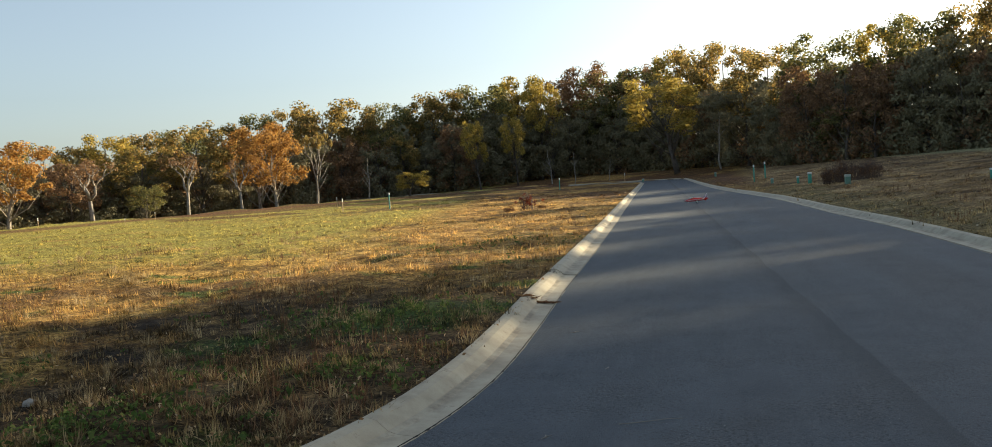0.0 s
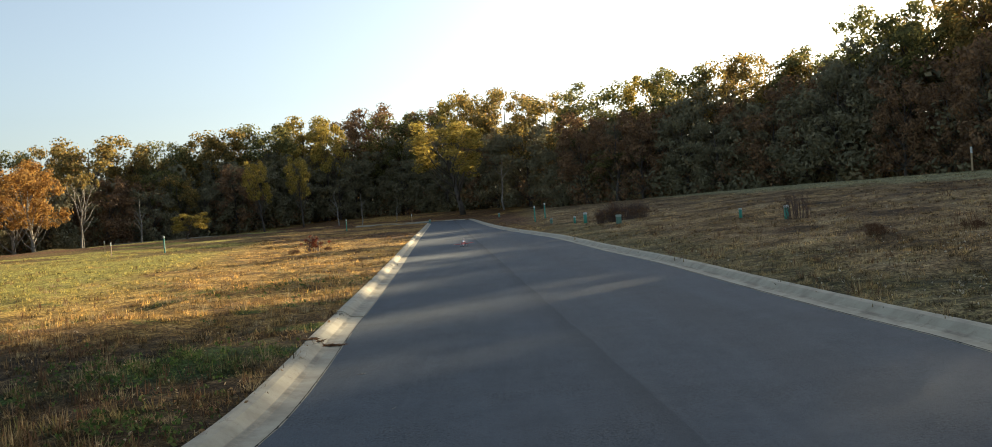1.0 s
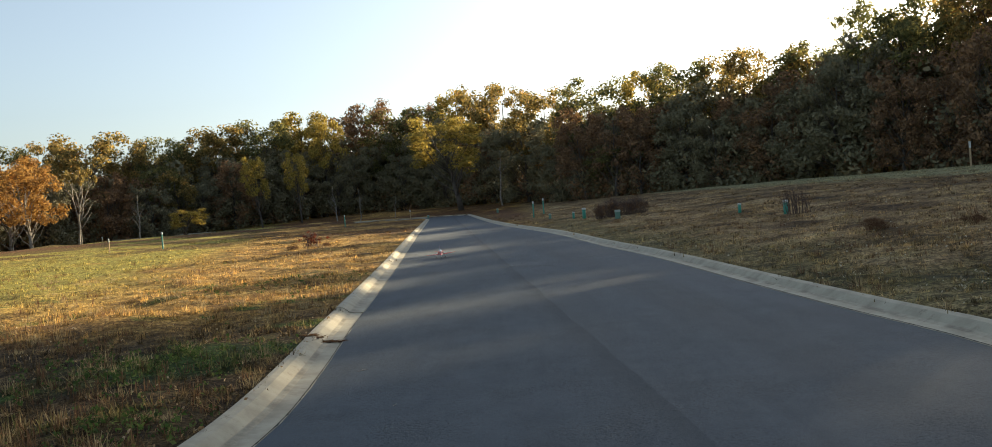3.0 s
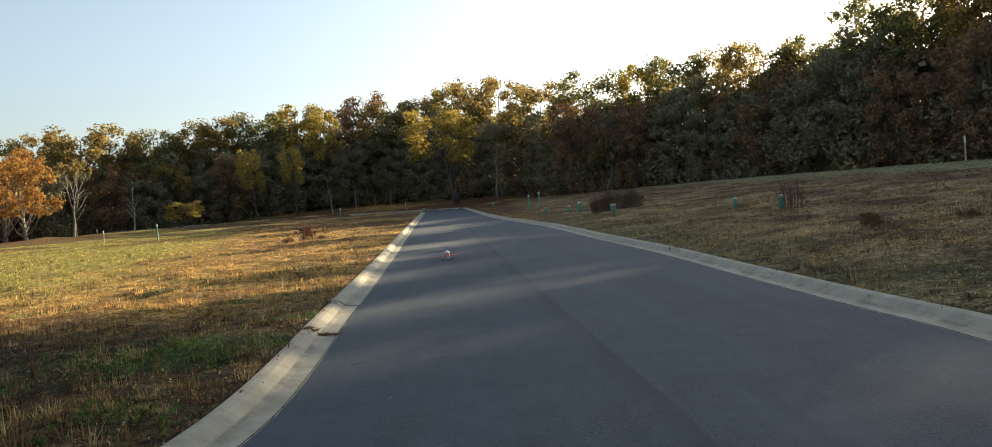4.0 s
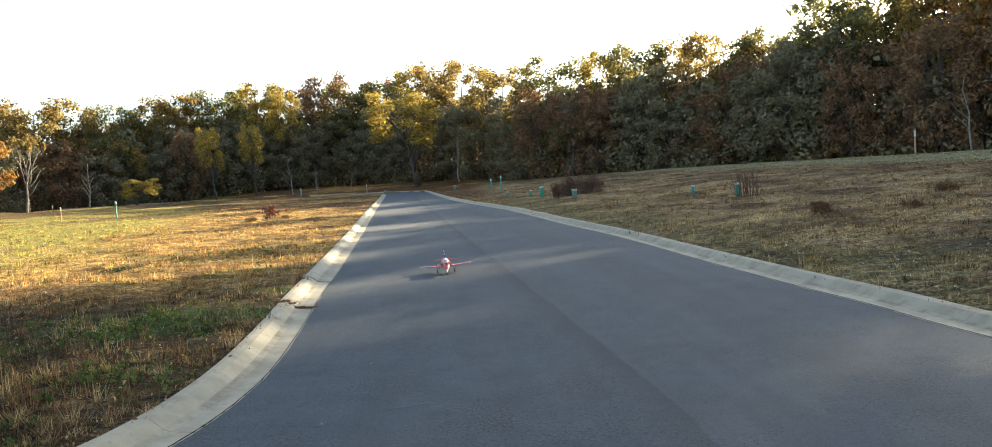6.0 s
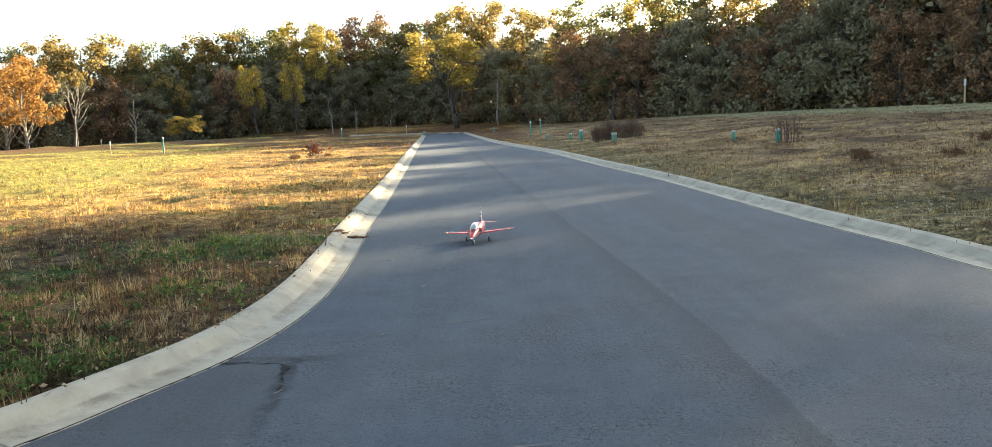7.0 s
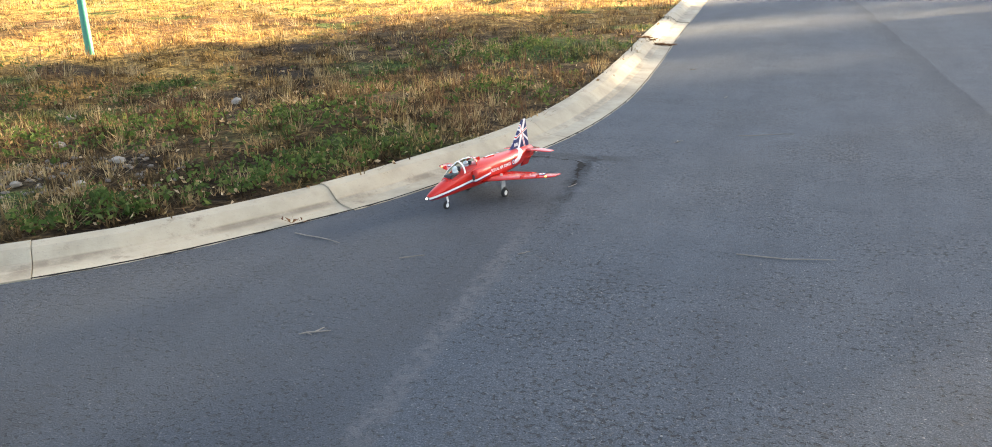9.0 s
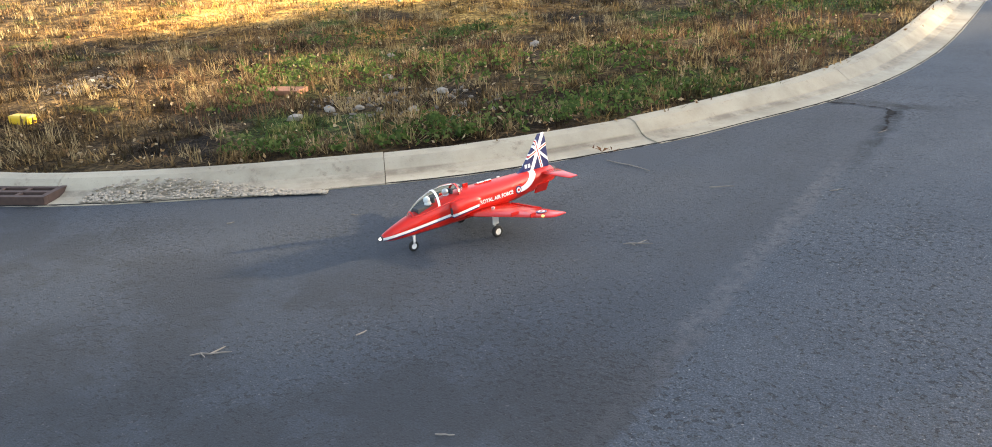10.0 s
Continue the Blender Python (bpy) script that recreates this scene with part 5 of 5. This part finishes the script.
    # canopy, frames and cockpit
    prof = [(-0.415, 0.196, 0.012, 0.004), (-0.38, 0.202, 0.032, 0.030), (-0.33, 0.208, 0.045, 0.060), (-0.27, 0.218, 0.050, 0.074), (-0.20, 0.226, 0.051, 0.077), (-0.14, 0.234, 0.047, 0.066), (-0.10, 0.240, 0.036, 0.050)]
    dome = lambda y, zc, hw, hh, g=0.0: [((hw + g) * math.cos(a), y, zc + (hh + g) * math.sin(a)) for a in [math.pi * k / 14 for k in range(15)]]
    bm = bmesh.new()
    rows = [[bm.verts.new(p) for p in dome(*s)] for s in prof]
    for a, b in zip(rows, rows[1:]):
        for k in range(14):
            bm.faces.new((a[k], a[k + 1], b[k + 1], b[k]))
    canopy = part("canopy", bm, GLASS, jet, "clear canopy", True)
    canopy.visible_shadow = False
    pr = np.array(prof)
    for y, half, mat, lab in ((-0.392, 0.003, PLAIN_RED, "red canopy frame"), (-0.255, 0.006, JET_WHITE, "white canopy frame"), (-0.125, 0.006, PLAIN_RED, "red canopy frame")):
        st = [[float(np.interp(q, pr[:, 0], pr[:, j])) for j in (1, 2, 3)] for q in (y - half, y + half)]
        bm = bmesh.new()
        rows = [[bm.verts.new(p) for p in dome(q, *s, g)] for q, s, g in ((y - half, st[0], 0.0), (y - half, st[0], 0.0022), (y + half, st[1], 0.0022), (y + half, st[1], 0.0))]
        for a, b in zip(rows, rows[1:]):
            for k in range(14):
                bm.faces.new((a[k], a[k + 1], b[k + 1], b[k]))
        part("canopy_frame", bm, mat, canopy, lab)
    for side in (1, -1):
        bm = bmesh.new()
        tube(bm, [(side * (s[2] + 0.001), s[0], s[1] + 0.002) for s in prof], [0.0035] * len(prof), 6)
        part("canopy_rail", bm, PLAIN_RED, canopy, "red canopy rail")
    bm = bmesh.new()
    add_box(bm, -0.03, 0.03, -0.365, -0.13, 0.205, 0.234, 0.006)
    part("cockpit_floor", bm, COCKPIT, jet)
    for y, up in ((-0.29, 0.0), (-0.18, 0.012)):
        bm = bmesh.new()
        add_box(bm, -0.02, 0.02, y + 0.022, y + 0.034, 0.215, 0.268 + up, 0.004)
        part("cockpit_seat", bm, COCKPIT, jet)
        bm = bmesh.new()
        res = bmesh.ops.create_uvsphere(bm, u_segments=12, v_segments=8, radius=0.017)
        bmesh.ops.translate(bm, vec=(0, y, 0.258 + up), verts=res["verts"])
        tube(bm, [(0, y + 0.006, 0.23), (0, y + 0.004, 0.248 + up)], [0.02, 0.015], 10)
        part("pilot_dummy", bm, JET_WHITE if up == 0.0 else STRUT, jet, "white dummy bust in the cockpit" if up == 0.0 else "grey dummy bust in the cockpit", True)
    bm = bmesh.new()
    tube(bm, [(0, -0.574, 0.1385), (0, -0.568, 0.1388), (0, -0.556, 0.139)], [0.0045, 0.0072, 0.0078], 14)
    part("nose_lamp", bm, LAMP_WHITE, jet, "lit white nose lamp", True)
    bm = bmesh.new()
    tube(bm, [(0, -0.5655, 0.139), (0, -0.557, 0.139)], [0.0112, 0.0116], 16)
    part("lamp_bezel", bm, COCKPIT, jet, "dark ring round the nose lamp", True)
    bm = bmesh.new()
    add_box(bm, -0.003, 0.003, -0.075, -0.045, 0.258, 0.282, 0.001, Matrix())
    add_box(bm, -0.008, 0.008, 0.0, 0.10, 0.254, 0.264, 0.004)
    part("spine_aerial", bm, PLAIN_RED, jet)
    for y0, y1 in ((0.015, 0.055), (0.065, 0.10), (0.14, 0.155)):
        bm = bmesh.new()
        add_box(bm, -0.006, 0.006, y0, y1, 0.263, 0.2665, 0.001)
        part("spine_label", bm, JET_WHITE, jet, "small white label on the spine")
    # undercarriage
    nose = wheel("nose_wheel", jet, 0.0, -0.392, 0.026, 0.016)
    bm = bmesh.new()
    tube(bm, [(0.0, -0.392, 0.026), (0.012, -0.392, 0.05), (0.0, -0.385, 0.075), (0, -0.37, 0.13)], [0.004, 0.005, 0.007, 0.008], 8)
    part("nose_strut", bm, JET_WHITE, jet, "white nose leg")
    for side in (1, -1):
        wheel("main_wheel", jet, side * 0.152, 0.0, 0.030, 0.020)
        bm = bmesh.new()
        tube(bm, [(side * 0.136, 0, 0.030), (side * 0.132, 0.002, 0.075), (side * 0.128, 0, 0.15)], [0.006, 0.007, 0.009], 8)
        part("main_strut", bm, STRUT, jet, "metal main leg")
        bm = bmesh.new()
        add_box(bm, -0.002, 0.002, -0.018, 0.018, 0.065, 0.135, 0.001, Matrix.Translation((side * 0.143, 0, 0)))
        part("gear_door", bm, JET_WHITE, jet, "white gear door")
    # it sits nose-down on short legs
    for ob in jet.children:
        if not ob.name.startswith(("nose_wheel", "main_wheel", "nose_strut", "main_strut", "gear_door")):
            ob.matrix_basis = pose(0.008, 0, -0.024, 0.3, -3.2, 0)
    jet.scale = (0.96, 0.96, 0.96)
    return jet


JET = build_jet()


# ---- turf, weeds and fallen leaves, thinning with distance ----
def scatter_polar(rng, count, az0, az1, r0, r1):
    az, r = np.radians(rng.uniform(az0, az1, count)), r0 * (r1 / r0) ** rng.random(count)
    x, y = EYE[0] + r * np.sin(az), EYE[1] - 1.0 + r * np.cos(az)
    return x, y, r


def off_road(x, y, gap):
    dl, l_out = edge_distance(x, y, LEFT_EDGE)
    dr, r_left = edge_distance(x, y, RIGHT_EDGE)
    return (l_out & (dl > gap), ~r_left & (dr > gap))


def blades(rng, x, y, r, per, low, high, wide, lean, wide_tuft=0.02):
    """Tufts of bent single blades."""
    n = len(x)
    z = ground_height(x, y)
    X, Y, Z, R = (np.repeat(q, per) for q in (x, y, z, r))
    m = n * per
    grow = 1 + R / 22
    tuft = np.repeat(rng.random(n) ** 1.6, per)
    h = (low + (high - low) * tuft * rng.uniform(0.6, 1.1, m)) * np.minimum(grow, 1.5)
    w = wide * (0.7 + 0.6 * rng.random(m)) * grow
    bx, by = X + rng.normal(0, wide_tuft, m) * grow, Y + rng.normal(0, wide_tuft, m) * grow
    a, s = rng.random(m) * 6.283, rng.random(m) * lean
    tip = np.stack([bx + np.cos(a) * s * h, by + np.sin(a) * s * h, Z + h * (1 - 0.36 * np.minimum(s, 2.2))], 1)
    ax = np.stack([-np.sin(a) * w, np.cos(a) * w, np.zeros(m)], 1)
    base = np.stack([bx, by, Z - 0.015], 1)
    return np.stack([base - ax, base + ax, tip], 1).reshape(-1, 3), np.arange(m * 3).reshape(-1, 3)


def build_grass():
    rng = np.random.default_rng(61)
    x, y, r = scatter_polar(rng, 36000, -100, 50, 2.6, 80)
    left, right = off_road(x, y, 0.40)
    for keep, name, lab in ((left, "meadow_grass", "short dry straw-coloured grass of the field"), (right, "bank_grass", "dull brown dry grass on the slope")):
        clump = np.sin(x * 3.1 + 1.5 * np.sin(y * 1.7)) * np.sin(y * 2.7 + 1.1 * np.sin(x * 2.3)) + 0.6 * np.sin(x * 7.3 + y * 5.1)
        keep = keep & (rng.random(len(x)) < np.clip(0.6 + 0.6 * clump + 0.012 * r, 0.12, 1))
        v, f = blades(rng, x[keep], y[keep], r[keep], 19, 0.022, 0.115 if name == "meadow_grass" else 0.09, 0.0052, 2.3, 0.036)
        tagged(new(name, raw_mesh(name, v, f, GRASS)), lab, "grass", kind="stuff")
    # splayed straw tussocks standing clear of the mat
    x, y, r = scatter_polar(rng, 5200, -100, 42, 3.2, 34)
    left, right = off_road(x, y, 0.48)
    field = np.sin(x * 1.7 + 1.3 * np.sin(y * 1.1)) * np.sin(y * 1.5 + 0.9 * np.sin(x * 1.3 + 2))
    keep = (left | right) & (rng.random(len(x)) < np.clip(0.35 + 0.55 * field, 0.05, 1))
    v, f = blades(rng, x[keep], y[keep], r[keep], 26, 0.05, 0.15, 0.0034, 1.5, 0.022)
    tagged(new("straw_tussocks", raw_mesh("straw_tussocks", v, f, STRAW)), "pale splayed straw tussocks in the turf", "grass", kind="stuff")
    # green weeds in patches
    x, y, r = scatter_polar(rng, 42000, -100, 10, 3.0, 40)
    left, right = off_road(x, y, 0.42)
    field = np.sin(x * 1.1 + 0.8 * np.sin(y * 0.9)) * np.sin(y * 0.8 + 1.3) + 0.5 * np.sin(x * 2.7 + y * 1.9)
    spots = np.zeros(len(x))
    for cx, cy, rad in ((-4.4, 10.6, 1.1), (-3.5, 10.8, 0.7), (-4.2, 3.6, 0.4), (-3.8, 4.5, 0.5), (-6.3, 5.1, 0.4), (-4.6, 6.0, 0.5), (-5.8, 20.8, 1.6), (-7.0, 4.9, 0.6), (-6.0, 5.3, 0.7), (-4.4, 3.1, 0.35), (-3.85, 4.3, 0.4), (-4.6, 6.0, 0.6), (-3.5, 5.2, 0.45), (-5.0, 2.75, 0.3), (-3.3, 7.6, 0.5), (-8.3, 6.4, 0.6), (-7.4, 7.4, 0.6)):
        spots = np.maximum(spots, np.exp(-((x - cx) ** 2 + (y - cy) ** 2) / rad ** 2))
    keep = left & (rng.random(len(x)) < np.clip(spots * 1.0 + np.clip(field - 0.7, 0, 1) * 0.55, 0, 1))
    x, y, r = x[keep], y[keep], r[keep]
    z = ground_height(x, y) + 0.025 + 0.05 * rng.random(len(x))
    v, f = leaf_cloud(rng, np.repeat(np.stack([x, y, z], 1), 5, 0), np.full(len(x) * 5, 0.05), len(x) * 5, 0.021)
    tagged(new("green_weeds", raw_mesh("green_weeds", v, f, WEED)), "low green weeds in patches", "weeds", kind="stuff")
    # taller dead stalks
    x, y, r = scatter_polar(rng, 9000, -100, 60, 3.0, 45)
    left, right = off_road(x, y, 0.5)
    keep = (left | right) & (np.sin(x * 0.9 + 2) * np.sin(y * 0.7 + x * 0.3) > 0.05)
    v, f = blades(rng, x[keep], y[keep], r[keep], 7, 0.05, 0.17, 0.0035, 0.9)
    tagged(new("dead_stalks", raw_mesh("dead_stalks", v, f, BROWN_WEED)), "brown dead weed stalks standing in the turf", "weeds", kind="stuff")
    # fallen leaves
    x, y, r = scatter_polar(rng, 16000, -100, 60, 3.0, 40)
    left, right = off_road(x, y, 0.3)
    keep = left | right
    x, y, r = x[keep], y[keep], r[keep]
    n = len(x)
    z = ground_height(x, y) + 0.02 + 0.05 * rng.random(n)
    v, f = leaf_cloud(rng, np.stack([x, y, z], 1), np.full(n, 0.02), n, 0.016)
    tagged(new("fallen_leaves", raw_mesh("fallen_leaves", v, f, blade_material("fallen_leaf", [(0, (0.20, 0.11, 0.05)), (0.6, (0.38, 0.26, 0.13)), (1, (0.55, 0.45, 0.30))], 0.0))), "pale fallen leaves on the turf", "leaves", kind="stuff")


def build_debris():
    """Pale chips of bark, stalk and leaf strewn over the slope's bare soil."""
    rng = np.random.default_rng(67)
    x, y, r = scatter_polar(rng, 9000, 8, 60, 9, 60)
    left, right = off_road(x, y, 0.5)
    patchy = np.sin(x * 0.5 + 1.2 * np.sin(y * 0.4)) * np.sin(y * 0.6 + 0.7) + 0.4 * np.sin(x * 1.9 + y * 1.3)
    keep = right & (rng.random(len(x)) < np.clip(0.25 + 0.6 * patchy, 0.04, 1))
    x, y = x[keep], y[keep]
    c = np.stack([x, y, ground_height(x, y) + 0.03 + 0.05 * rng.random(len(x))], 1)
    v, f = leaf_cloud(rng, c, np.full(len(x), 0.02), len(x), 0.019)
    tagged(new("slope_debris", raw_mesh("slope_debris", v, f, blade_material("slope_chips", [(0, (0.16, 0.12, 0.07)), (0.5, (0.42, 0.36, 0.24)), (1, (0.66, 0.60, 0.46))], 0.0))), "pale chips and dead leaves strewn over the slope", "debris", kind="stuff")


build_grass()
build_debris()


def motions():
    """The jet turns round on the road and taxis towards the lookout, then past it along the kerb."""
    rows = [(0.0, -1.75, 40.9, -82), (0.2, -2.0, 40.7, -72), (0.3, -2.1, 40.4, -60), (0.5, -2.25, 39.8, -35), (0.8, -2.36, 39.0, -10), (1.0, -2.42, 38.5, 0), (1.5, -2.57, 37.0, 2), (2.0, -2.70, 34.2, 4), (2.5, -2.70, 31.0, 6), (4.0, -1.95, 24.0, 7), (4.5, -1.61, 21.75, 7), (5.0, -1.29, 19.7, 6), (6.5, -0.87, 13.38, -1), (7.0, -1.0, 11.34, -7), (7.5, -1.28, 9.6, -10), (8.0, -1.66, 7.85, -13), (8.5, -2.06, 6.23, -15), (9.0, -2.475, 4.71, -17), (9.5, -2.85, 3.49, -15.5), (10.0, -3.19, 2.44, -14.6)]
    walk(JET, [(t, pose(x, y, 0.001, 0, 0, rz)) for t, x, y, rz in rows])


motions()
